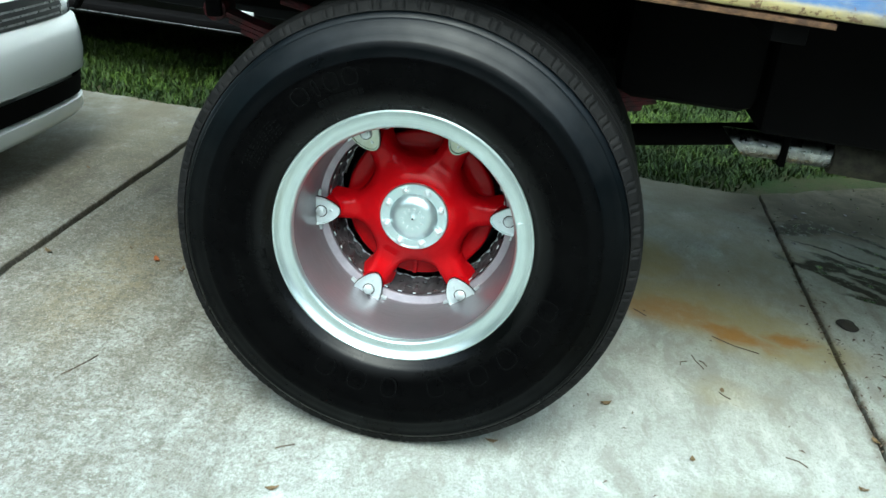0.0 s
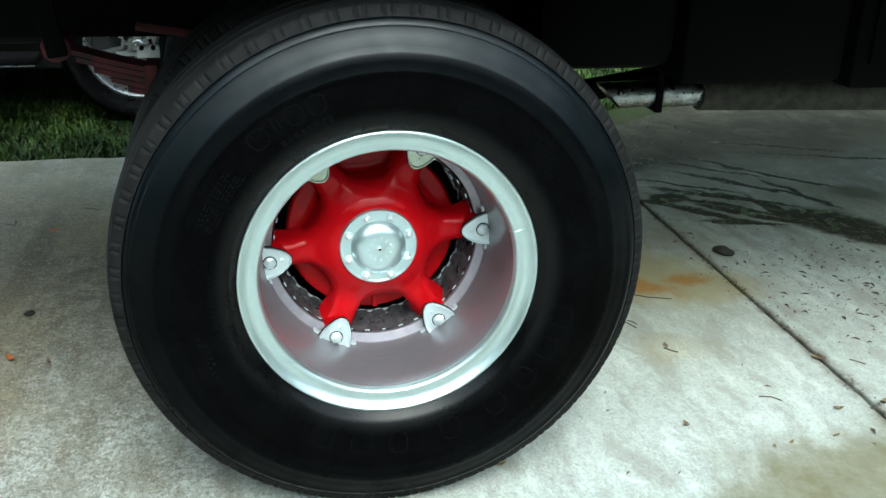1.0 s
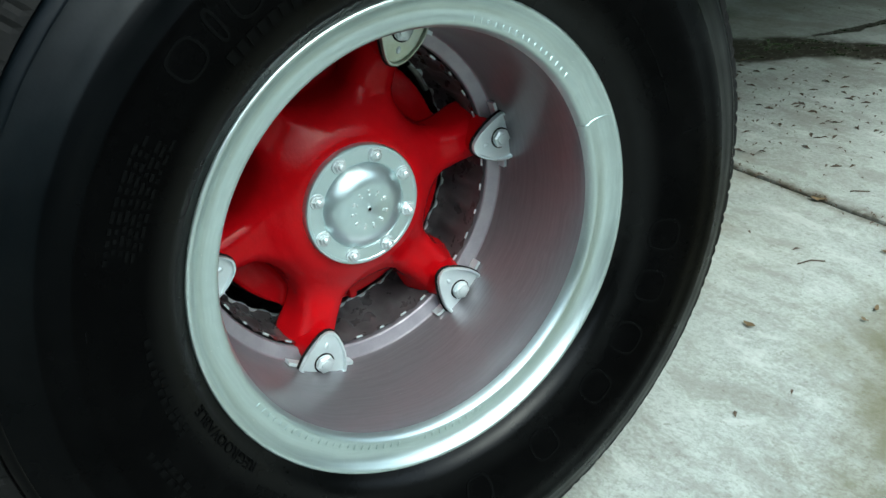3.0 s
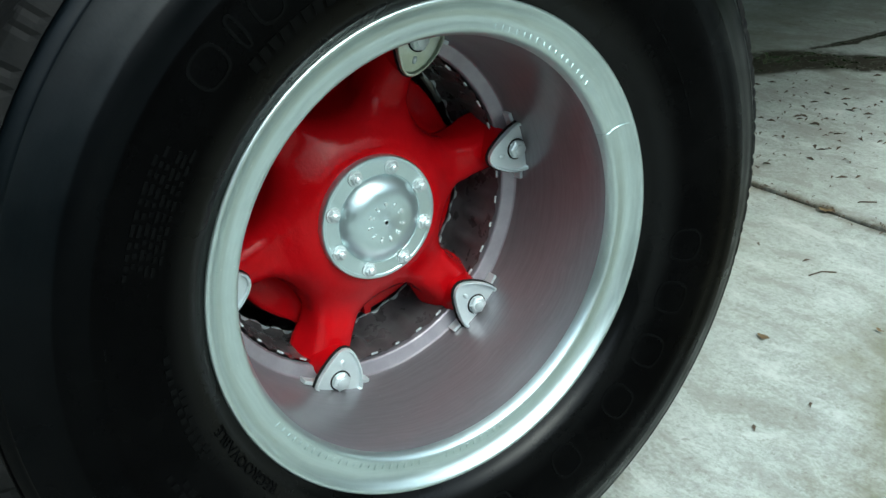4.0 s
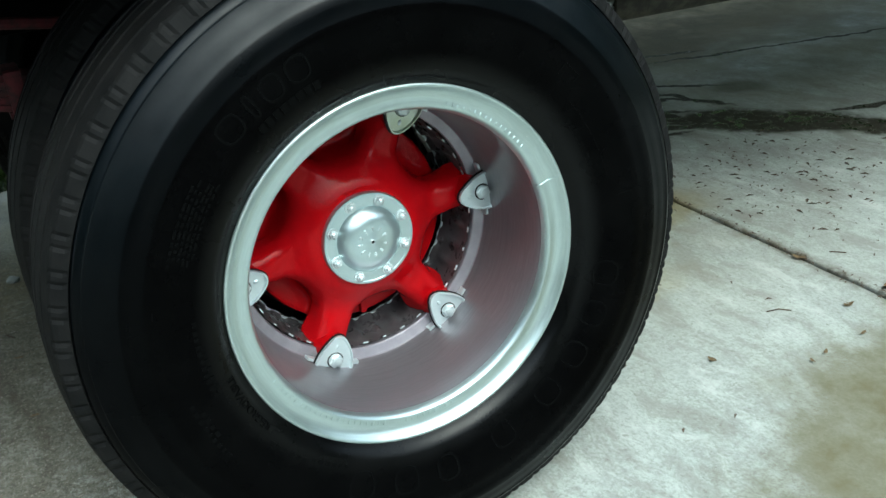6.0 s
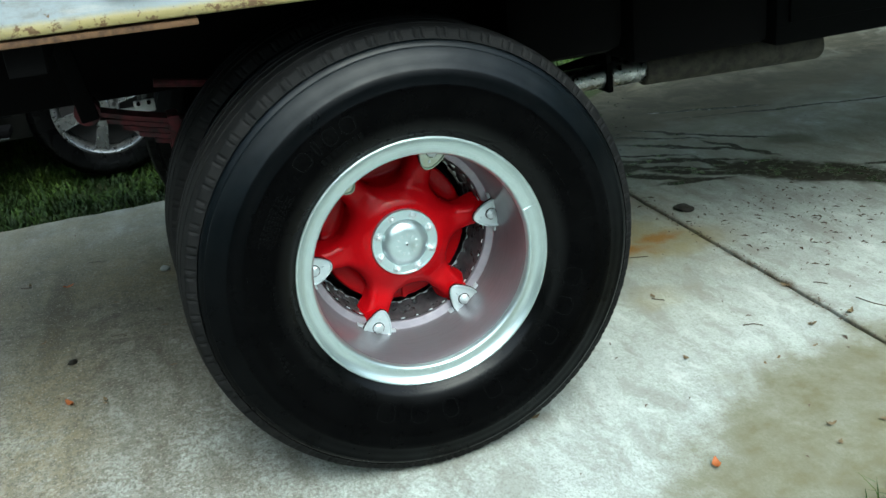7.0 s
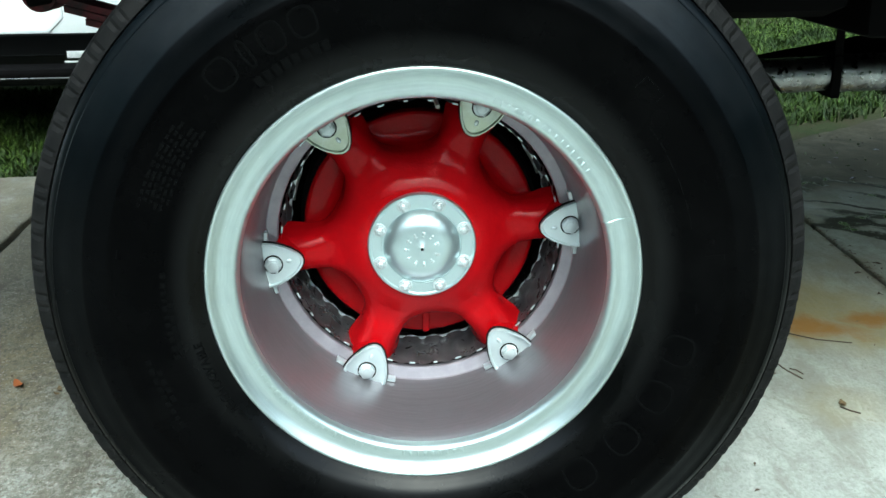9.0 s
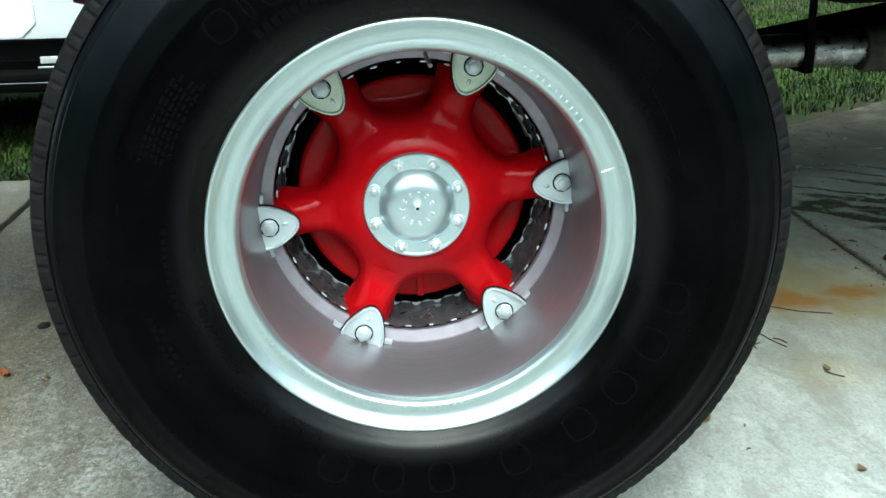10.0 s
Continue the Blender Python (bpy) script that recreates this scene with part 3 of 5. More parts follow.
def slab(x0, x1, y0, y1, rise=0.0):
    """A concrete slab with a slightly crumbled outline."""
    def edge(ax, ay, bx, by, amp):
        n = max(2, int(math.hypot(bx - ax, by - ay) / 0.06))
        out = []
        for i in range(n):
            t = i / n
            x, y = ax + (bx - ax) * t, ay + (by - ay) * t
            d = amp * noise.noise((x * 9, y * 9, 3.1))
            out.append((x + (d if ax == bx else 0), y + (d if ay == by else 0)))
        return out
    line = edge(x0, y0, x1, y0, 0.004) + edge(x1, y0, x1, y1, 0.007) + edge(x1, y1, x0, y1, 0.03) + edge(x0, y1, x0, y0, 0.007)
    if rise:
        line = [(x, y + rise * (x - x0) / (x1 - x0) * (y - y0) / (y1 - y0)) for x, y in line]
    bm = bmesh.new()
    top = bm.faces.new([bm.verts.new((x, y, ground_z(x, y))) for x, y in line])
    low = bmesh.ops.extrude_face_region(bm, geom=[top])
    for v in (g for g in low["geom"] if isinstance(g, bmesh.types.BMVert)):
        v.co.z -= 0.1
    bmesh.ops.recalc_face_normals(bm, faces=bm.faces[:])
    lip = [e for e in bm.edges if all(abs(v.co.z - ground_z(0, v.co.y)) < 1e-5 for v in e.verts)]
    bmesh.ops.bevel(bm, geom=lip, offset=0.006, segments=2, affect="EDGES", profile=0.5)
    return add("concrete_slab", bm, "concrete", driveway, smooth=False)


slab(-1.285, 1.3050, -5.0, 2.42)
slab(-5.2, -1.313, -5.0, 2.42)
slab(1.3200, 5.4, -5.0, 2.45, 2.75)
for jx in (-1.299, 1.3125):
    verts = [(jx + sx * 0.02, y, ground_z(0, y) - 0.026) for y in (-5.0, 2.42) for sx in (-1, 1)]
    add("joint_filler", (verts, [], [(0, 1, 3, 2)]), "joint", driveway, "dark dirt in the slab joint")

# ---- the wheel ----
YC = -0.050  # middle plane of the outer tyre
SIDE = [(0.286, 0.100), (0.293, 0.1085), (0.301, 0.114), (0.309, 0.1195), (0.311, 0.1225), (0.322, 0.128), (0.345, 0.136), (0.372, 0.1435), (0.400, 0.1475), (0.4150, 0.1482), (0.4175, 0.1472),
        (0.432, 0.1470), (0.4475, 0.1452), (0.4495, 0.1436), (0.462, 0.1395), (0.476, 0.1325), (0.4890, 0.1256), (0.4915, 0.1252), (0.4928, 0.1222), (0.4945, 0.1214), (0.5020, 0.1166), (0.5038, 0.1125), (0.5046, 0.1085)]
EDGE = [(0.5046, 0.1085), (0.5062, 0.1128), (0.5130, 0.1090), (0.5205, 0.1050), (0.5262, 0.1010), (0.5285, 0.0975), (0.5300, 0.0930)]


def tyre_depth(r):
    """How far the sidewall stands out from the middle plane at a radius."""
    return float(np.interp(r, [p[0] for p in SIDE], [p[1] for p in SIDE]))


def flattened(mesh, zc, y0):
    """The tyre stands on the ground: what would sink in is pressed flat and bulges a little."""
    verts, e, f = mesh
    out = []
    for x, y, z in verts:
        floor = ground_z(x, y + y0) - zc
        if z < floor + 0.02:
            y += (0.006 if y > YC else -0.006) * min(1.0, (floor + 0.02 - z) / 0.03) * (1 if abs(y - YC) > 0.1 else 0)
        out.append((x, y, max(z, floor)))
    return out, e, f


def sidewalls():
    ring = [(r, YC - d) for r, d in SIDE] + [(None, None)] + [(r, YC + d) for r, d in reversed(SIDE)]
    cut = len(SIDE)
    front, back = lathe(ring[:cut], 216), lathe(ring[cut + 1:], 216)
    n = len(front[0])
    return front[0] + back[0], [], front[2] + [tuple(i + n for i in f) for f in back[2]]


def tread():
    pts = [(r, YC - d) for r, d in EDGE]
    for d in (0.064, 0.022, -0.022, -0.064):
        crown = 0.538 - 0.8 * d * d
        pts += [(crown, YC - d - 0.0062), (crown - 0.011, YC - d - 0.004), (crown - 0.011, YC - d + 0.004), (crown, YC - d + 0.0062)]
    pts += [(r, YC + d) for r, d in reversed(EDGE)]
    m = len(pts)

    def notch(i, k, r, y):
        edge = min(k, m - 1 - k)
        if i % 9 in (0, 3) and 2 <= edge <= 5:
            r -= 0.0004
            y += 0.0030 if k < m / 2 else -0.0030
        return r, y
    return lathe(pts, 576, wave=notch)


def on_sidewall(xy, faces, radius, degrees, lift=0.0011):
    """Lay flat shapes round the outer sidewall as low relief: x runs clockwise, y outwards."""
    verts, n = [], len(xy)
    for up in (lift, -0.001):
        for x, y in xy:
            r = radius + y
            a = radians(degrees) - x / radius
            verts.append((r * math.cos(a), YC - tyre_depth(r) - up, r * math.sin(a)))
    used = {}
    for f in faces:
        for a, b in zip(f, (*f[1:], f[0])):
            used[frozenset((a, b))] = None if frozenset((a, b)) in used else (a, b)
    walls = [(e[1], e[0], e[0] + n, e[1] + n) for e in used.values() if e]
    return verts, [], [tuple(f) for f in faces] + walls


def frame_shape(w, h, t, round_=0.4, n=24):
    """A rounded outline of a letter's size."""
    xy, faces = [], []
    for s in (1.0, None):
        for i in range(n):
            a = 2 * math.pi * i / n
            cx, cy = math.cos(a), math.sin(a)
            k = (abs(cx) ** 4 + abs(cy) ** 4) ** -0.25
            k = round_ * 1 + (1 - round_) * k
            ww, hh = (w / 2, h / 2) if s else (w / 2 - t, h / 2 - t)
            xy.append((cx * k * ww, cy * k * hh))
    for i in range(n):
        j = (i + 1) % n
        faces.append((i, j, n + j, n + i))
    return xy, faces


def bars(rows):
    """Short flat bars: x, y, width, height."""
    xy, faces = [], []
    for x, y, w, h in rows:
        k, steps = len(xy), max(1, int(w / 0.012))
        for i in range(steps + 1):
            xy += [(x - w / 2 + w * i / steps, y - h / 2), (x - w / 2 + w * i / steps, y + h / 2)]
        faces += [(k + 2 * i, k + 2 * i + 1, k + 2 * i + 3, k + 2 * i + 2) for i in range(steps)]
    return xy, faces


PHASE = 6.3  # degrees of the first spoke
WHEEL = Matrix.Translation((0, 0, ZC))
truck = thing("truck", "flatbed truck with red spoked wheel and weathered blue rail", "truck", (0, 1.0, 0))
wheel = truck
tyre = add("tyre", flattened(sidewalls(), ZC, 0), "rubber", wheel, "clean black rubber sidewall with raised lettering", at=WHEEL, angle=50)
add("tread", flattened(tread(), ZC, 0), "tread", tyre, "worn ribbed tread with notched shoulders", smooth=False)


def sidewall_mark(name, shape, radius, degrees, label="", lift=0.0007):
    ob = add(name, on_sidewall(*shape, radius, degrees, lift), "letter", tyre, label, smooth=False)
    if name == "raised_lettering":
        ob["kind"] = "stuff"
    return ob


# raised lettering: the maker's and the model's names are left as plain outlines and bars
for a, w in ((-15.7, 0.047), (-27.6, 0.047), (-40.2, 0.047), (-53.0, 0.047), (-70.0, 0.044), (-88.0, 0.040), (-100.3, 0.046), (-113.3, 0.046)):
    sidewall_mark("raised_outline", frame_shape(w, 0.047, 0.0032), 0.360, a)
for a, w in ((129.5, 0.040), (123.5, 0.013), (118.0, 0.034), (111.6, 0.036)):
    sidewall_mark("raised_outline", frame_shape(w, 0.040, 0.0032), 0.386, a)
sidewall_mark("raised_lettering", bars([(-0.048 + 0.0135 * i, 0, 0.0095, 0.014) for i in range(8)]), 0.350, 117)
word, word_faces = lettering("REGROOVABLE", 0.0165)
sidewall_mark("raised_word", (word, word_faces), 0.3185, 202.5, "raised word moulded in the rubber", 0.0016)


def dashed(length, height, r, a, least=0.004, most=0.012, gap=0.005):
    """A line of small raised dashes round the sidewall."""
    dashes, x = [], -length / 2
    while x < length / 2:
        w = random.uniform(least, most)
        dashes.append((x + w / 2, 0, w, height))
        x += w + random.uniform(0.7, 1.2) * gap
    sidewall_mark("raised_lettering", bars(dashes), r, a)


random.seed(11)
for row in range(6):
    dashed(0.10 + 0.012 * (row % 3), 0.0038, 0.3545 + 0.0068 * row, 150 + (row % 2))
for r, a, length in ((0.3475, 184, 0.125), (0.3400, 190, 0.11), (0.3850, 201, 0.105), (0.3760, 199, 0.05), (0.3350, 222, 0.07), (0.3310, 236, 0.06), (0.3420, 26, 0.09)):
    dashed(length, 0.0065, r, a, 0.005, 0.010)
dashed(0.145, 0.0016, 0.363, 26, 0.012, 0.030, 0.006)
sidewall_mark("raised_line", bars([(0, 0, 0.032, 0.0018), (0.017, -0.007, 0.0018, 0.014), (-0.017, -0.010, 0.0018, 0.020)]), 0.400, 43)
sidewall_mark("raised_line", bars([(0, 0, 0.0018, 0.026), (0.003, 0.012, 0.006, 0.0018)]), 0.389, 6.5)
sidewall_mark("raised_line", bars([(0, 0, 0.006, 0.0016), (0.012, 0, 0.009, 0.0016)]), 0.327, -66)
for a in (170, 268, 330):
    sidewall_mark("raised_line", bars([(0, 0, 0.012, 0.0016)]), 0.405, a)

# rim: flange band, barrel, ring, all of one section
band = [(0.2925, -0.1500), (0.2968, -0.1560), (0.2985, -0.1600), (0.2984, -0.1630), (0.2970, -0.1648), (0.2950, -0.1650), (0.2930, -0.1640), (0.2905, -0.1615), (0.2870, -0.1580), (0.2830, -0.1550),
        (0.2780, -0.1528), (0.2730, -0.1520), (0.2680, -0.1524), (0.2640, -0.1531), (0.2612, -0.1530), (0.2588, -0.1510), (0.2566, -0.1465), (0.2550, -0.1420), (0.2541, -0.1390)]
flange = add("rim_flange", lathe(band, 160), "lip", wheel, "silver-painted rolled rim flange with small dents", at=WHEEL, angle=60)
random.seed(21)
for start, count in ((35, 16), (205, 22), (262, 9)):
    for i in range(count):
        a = radians(start + 2.3 * i)
        mark = box(random.uniform(0.002, 0.005), 0.0016, random.uniform(0.005, 0.008), 0.0005, (0.2668 * math.cos(a), -0.1528, 0.2668 * math.sin(a)), Matrix.Rotation(math.pi / 2 - a, 4, "Y"))
        add("stamped_mark", mark, "lip", flange)
seam = tube([(r * math.cos(radians(17.8)), y - 0.0006, r * math.sin(radians(17.8))) for r, y in band[7:]], 0.0009, 8)
add("weld_seam", seam, "lip", flange, "ground weld seam across the flange")
barrel = [(0.2541, -0.1390), (0.2531, -0.1350), (0.2522, -0.1300), (0.2508, -0.1180), (0.2496, -0.105), (0.2470, -0.060), (0.2440, -0.010), (0.2415, 0.024), (0.2400, 0.030)]
add("rim_barrel", lathe(barrel, 160), "barrel", wheel, "mauve-grey satin rim barrel", at=WHEEL, angle=60)
gutter = [(0.2400, 0.030), (0.2385, 0.0325), (0.2230, 0.0385), (0.2215, 0.0405), (0.2215, 0.050), (0.236, 0.056), (0.285, 0.056), (0.2925, 0.048), (0.2985, 0.058), (0.2925, -0.150)]
add("rim_gutter", lathe(gutter, 160), "ring", wheel, "pale bare ring at the back of the barrel", at=WHEEL, angle=30)


def dimple(i, k, r, y):
    """Nicked edges and a row of shallow dents between them."""
    c = math.cos(2 * math.pi * i / 9)
    nick, dent = max(0.0, c) ** 2, max(0.0, -c)
    return r + (0.0030, 0.0015, 0.0, -0.0025, -0.0075, -0.0025, 0.0, 0.0035, 0.0070, 0.0070)[k] * (dent if 3 <= k <= 5 else nick), y


spacer = [(0.2165, 0.0440), (0.2168, 0.0490), (0.2172, 0.0560), (0.2180, 0.0680), (0.2185, 0.0860), (0.2180, 0.1040), (0.2165, 0.1180), (0.2150, 0.1260), (0.2105, 0.1320), (0.2090, 0.1360)]
add("spacer_band", lathe(spacer, 324, wave=dimple), "spacer", wheel, "dull corrugated steel spacer band", at=WHEEL, angle=0)
band_lip = [(0.2070, 0.1345), (0.2110, 0.1345), (0.2110, 0.1375), (0.2070, 0.1375)]
add("band_lip", lathe(band_lip, 324, closed=True, wave=lambda i, k, r, y: (r + 0.0036 * abs(math.cos(math.pi * i / 9)), y)), "zinc", wheel, "bright scalloped lip of the spacer band", at=WHEEL, angle=50)
# small bright bars added to stand in for glints along the nicked edge
for i in range(36):
    a = radians(10 * i + 5)
    add("glint_bar", box(0.0030, 0.0022, 0.0105 if i % 3 else 0.0070, 0.0008, (0.2163 * math.cos(a), 0.0450, 0.2163 * math.sin(a)), Matrix.Rotation(-a, 4, "Y")), "zinc", wheel, "small zinc bar added as a glint on the band's edge", at=WHEEL)
add("brake_drum", lathe([(0.0, 0.155), (0.192, 0.155), (0.197, 0.165), (0.197, 0.36), (0.0, 0.36)], 72), "drum", wheel, "black brake drum", at=WHEEL)
add("valve_stem", tube([(0.02, 0.06, 0.232), (0.022, 0.03, 0.226), (0.027, 0.0, 0.214)], 0.0035, 8), "stem", wheel, "short pale valve stem", at=WHEEL)


def spider(x, y, z):
    """The cast hub: a flat-faced round body, six deep spokes that swell into knuckles, a drum behind."""
    r = np.hypot(x, z)

    def soft(a, b, k):
        h = np.clip(0.5 + 0.5 * (b - a) / k, 0, 1)
        return b * (1 - h) + a * h - k * h * (1 - h)

    def rounded(q, h, edge):
        q, h = q + edge, h + edge
        return np.hypot(np.maximum(q, 0), np.maximum(h, 0)) + np.minimum(np.maximum(q, h), 0) - edge
    face = np.interp(r, [0, 0.084, 0.092, 0.102, 0.114, 0.127], [0.0150, 0.0150, 0.0172, 0.0225, 0.0305, 0.0380])
    body = rounded((r - 0.122 - 0.30 * np.clip(y - 0.045, 0, 0.07)) * 0.95, np.maximum(face - y, y - 0.135), 0.022)
    cast = body
    for i in range(6):
        a = radians(PHASE + 60 * i)
        u, v = x * math.cos(a) + z * math.sin(a), z * math.cos(a) - x * math.sin(a)
        front = np.interp(u, [0.06, 0.095, 0.115, 0.135, 0.150, 0.163, 0.176, 0.190, 0.205, 0.2245], [0.046, 0.0400, 0.0375, 0.0395, 0.0395, 0.0370, 0.0350, 0.0350, 0.0350, 0.0362])
        half = np.interp(u, [0.06, 0.105, 0.120, 0.135, 0.150, 0.175, 0.2245], [0.060, 0.057, 0.0490, 0.0405, 0.0352, 0.0315, 0.0330])
        half = half + 0.011 * np.clip((y - 0.055) / 0.03, 0, 1) * np.clip((u - 0.15) / 0.05, 0, 1)
        arm = rounded(np.abs(v) - half, np.maximum(front - y, y - 0.108), 0.027)
        arm = np.maximum(arm, np.maximum(u - 0.2245, 0.03 - u))
        cast = soft(cast, arm, 0.032)
    drum = rounded(r - 0.187, np.abs(y - 0.128) - 0.020, 0.006)
    return soft(cast, drum, 0.016)


cast = surface_net(spider, (-0.240, -0.004, -0.240), (0.240, 0.158, 0.240), 0.0034)
add("spoke_hub", cast, "red", wheel, "glossy red enamelled cast hub with six spokes", at=WHEEL, angle=0)

add("hub_rib", box(0.012, 0.020, 0.040, 0.003, (0.006, 0.106, -0.164)), "red", wheel, at=WHEEL)
add("backing_plate", lathe([(0.07, 0.30), (0.246, 0.30), (0.246, 0.304)], 64), "drum", wheel, "black backing plate behind the drum", at=WHEEL)
for deg in (163, 27):
    a = radians(deg)
    add("drum_tab", tube([(0.212 * math.cos(a + s), 0.150, 0.212 * math.sin(a + s)) for s in (-0.12, -0.06, 0.0, 0.06, 0.12)], 0.006, 8), "stem", wheel, "pale curved tab behind the spokes", at=WHEEL)


def hexnut(x, z, y_front, y_back, across, stud, stud_r, turn, washer):
    """A nut with its washer and stud, its axis along y."""
    bm = bmesh.new()
    put = lambda r, a, b, segs, m=Matrix(), r2=None: bmesh.ops.create_cone(bm, cap_ends=True, segments=segs, radius1=r, radius2=r if r2 is None else r2, depth=abs(b - a),
                                                             matrix=Matrix.Translation((x, (a + b) / 2, z)) @ m @ Matrix.Rotation(radians(90), 4, "X"))
    t = Matrix.Rotation(radians(turn), 4, "Y")
    put(across / math.sqrt(3), y_front + 0.0015, y_back, 6, t)
    put(across / math.sqrt(3) * 0.98, y_front, y_front + 0.0015, 6, t, across * 0.46)
    put(across * washer, y_back - 0.0022, y_back + 0.0005, 24, Matrix(), across * (washer - 0.06))
    put(stud_r, y_front - stud * 0.7, y_front + 0.001, 14)
    put(stud_r, y_front - stud, y_front - stud * 0.7, 14, Matrix(), stud_r * 0.62)
    return bm


cap = [(0.0, -0.0085), (0.0025, -0.0085), (0.0027, -0.0128), (0.0042, -0.0132), (0.0050, -0.0126), (0.026, -0.0122), (0.034, -0.0113), (0.0405, -0.0097), (0.0460, -0.0071), (0.0503, -0.0040), (0.0538, -0.0008), (0.0566, 0.0022), (0.0580, 0.0040), (0.0586, 0.0056), (0.0596, 0.0057), (0.0606, 0.0047),
       (0.0768, 0.0047), (0.0776, 0.0040), (0.0812, 0.0042), (0.0826, 0.0056), (0.0830, 0.0085), (0.0830, 0.0160), (0.06, 0.0162)]
hub_cap = add("hub_cap", lathe(cap, 96), "cap", wheel, "silver round hub cap with a ring of eight bolts", at=WHEEL, angle=40)
add("cap_hole", rod((0, -0.0123, 0), (0, -0.006, 0), 0.0024, segs=12), "drum", hub_cap, "dark hole in the middle of the cap")
random.seed(5)
for i in range(8):
    a = radians(67.2 + 45 * i)
    add("cap_nut", hexnut(0.0692 * math.cos(a), 0.0692 * math.sin(a), -0.0026, 0.0046, 0.0142, 0.0046, 0.0046, random.uniform(0, 60), 0.76), "nut", hub_cap, "zinc-plated nut on a stud")
for i in range(11):
    a = radians(20 + 32 * i)
    wide = random.uniform(0.003, 0.0055)
    for w, h, dz in ((wide, random.uniform(0.0030, 0.0050), 0.0018), (random.uniform(0.0015, 0.004), 0.0020, -0.0028)):
        bit = box(w, 0.0022, h, 0.0007, (0, 0, dz))
        bit.transform(Matrix.Translation((0.0235 * math.cos(a), -0.0125, 0.0235 * math.sin(a))) @ Matrix.Rotation(math.pi / 2 - a, 4, "Y"))
        add("stamped_mark", bit, "nut", hub_cap)


def clamp():
    """A heart-shaped clamp: raised rim, dished middle, apex bent down to the spoke."""
    half = [(0.0, 0.1830), (0.0065, 0.1843), (0.0135, 0.1895), (0.0205, 0.1985), (0.0272, 0.2100), (0.0325, 0.2225), (0.0352, 0.2340), (0.0356, 0.2400), (0.0330, 0.2440), (0.0240, 0.2462), (0.012, 0.2470)]
    line = half + [(0.0, 0.2472)] + [(-x, z) for x, z in reversed(half[1:])]
    n, bm = len(line), bmesh.new()
    cx, cz = 0.0, 0.2240
    rings = ((0.97, 0.0150), (1.0, 0.0140), (1.0, 0.0076), (0.985, 0.0056), (0.925, 0.0054), (0.900, 0.0066), (0.880, 0.0104), (0.60, 0.0106))
    rows = []
    for k, y in rings:
        rows.append([])
        for x, z in line:
            px, pz = cx + (x - cx) * k, cz + (z - cz) * k
            rows[-1].append(bm.verts.new((px, y + 0.22 * max(0.0, 0.206 - pz), pz)))
    for a, b in zip(rows, rows[1:]):
        for i in range(n):
            bm.faces.new((a[i], a[(i + 1) % n], b[(i + 1) % n], b[i]))
    bm.faces.new(rows[-1]), bm.faces.new(rows[0][::-1])
    bmesh.ops.recalc_face_normals(bm, faces=bm.faces[:])
    return bm


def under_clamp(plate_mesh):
    """A dark layer whose rim paints the contact shadow round the clamp."""
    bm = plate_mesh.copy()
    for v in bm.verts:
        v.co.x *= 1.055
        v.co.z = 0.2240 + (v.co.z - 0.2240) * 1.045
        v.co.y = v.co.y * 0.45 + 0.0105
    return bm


def knuckle():
    """The red end of a spoke, swelling from under the clamp into the casting."""
    bm, rows, n = bmesh.new(), [], 28
    for k, y in ((0.80, 0.0130), (0.92, 0.0150), (0.98, 0.0200), (1.04, 0.0290), (1.14, 0.0380), (1.26, 0.0480)):
        rows.append([])
        for i in range(n):
            a = 2 * math.pi * i / n
            wide = 0.030 * k * math.cos(a) * (0.80 + 0.20 * math.sin(a))
            pz = 0.2130 + 0.0255 * math.sin(a) * (min(k, 1.0) if math.sin(a) > 0 else k)
            rows[-1].append(bm.verts.new((wide, y + 0.22 * max(0.0, 0.206 - pz), min(pz, 0.2370))))
    for a, b in zip(rows, rows[1:]):
        for i in range(n):
            bm.faces.new((a[i], a[(i + 1) % n], b[(i + 1) % n], b[i]))
    bm.faces.new(rows[0])
    bmesh.ops.recalc_face_normals(bm, faces=bm.faces[:])
    return bm


def lug():
    """The wedge behind the clamp, bent along the barrel."""
    bm, n = bmesh.new(), 9
    rows = []
    for i in range(n):
        t = -0.050 + 0.100 * i / (n - 1)
        z = math.sqrt(0.2415 ** 2 - t * t) - 0.001
        rows.append([bm.verts.new((t, y, zz)) for y, zz in ((0.0165, z - 0.005), (0.0165, z), (0.030, z), (0.030, z - 0.005))])
    for a, b in zip(rows, rows[1:]):
        for k in range(4):
            bm.faces.new((a[k], a[(k + 1) % 4], b[(k + 1) % 4], b[k]))
    bm.faces.new(rows[0][::-1]), bm.faces.new(rows[-1])
    bmesh.ops.recalc_face_normals(bm, faces=bm.faces[:])
    return bm


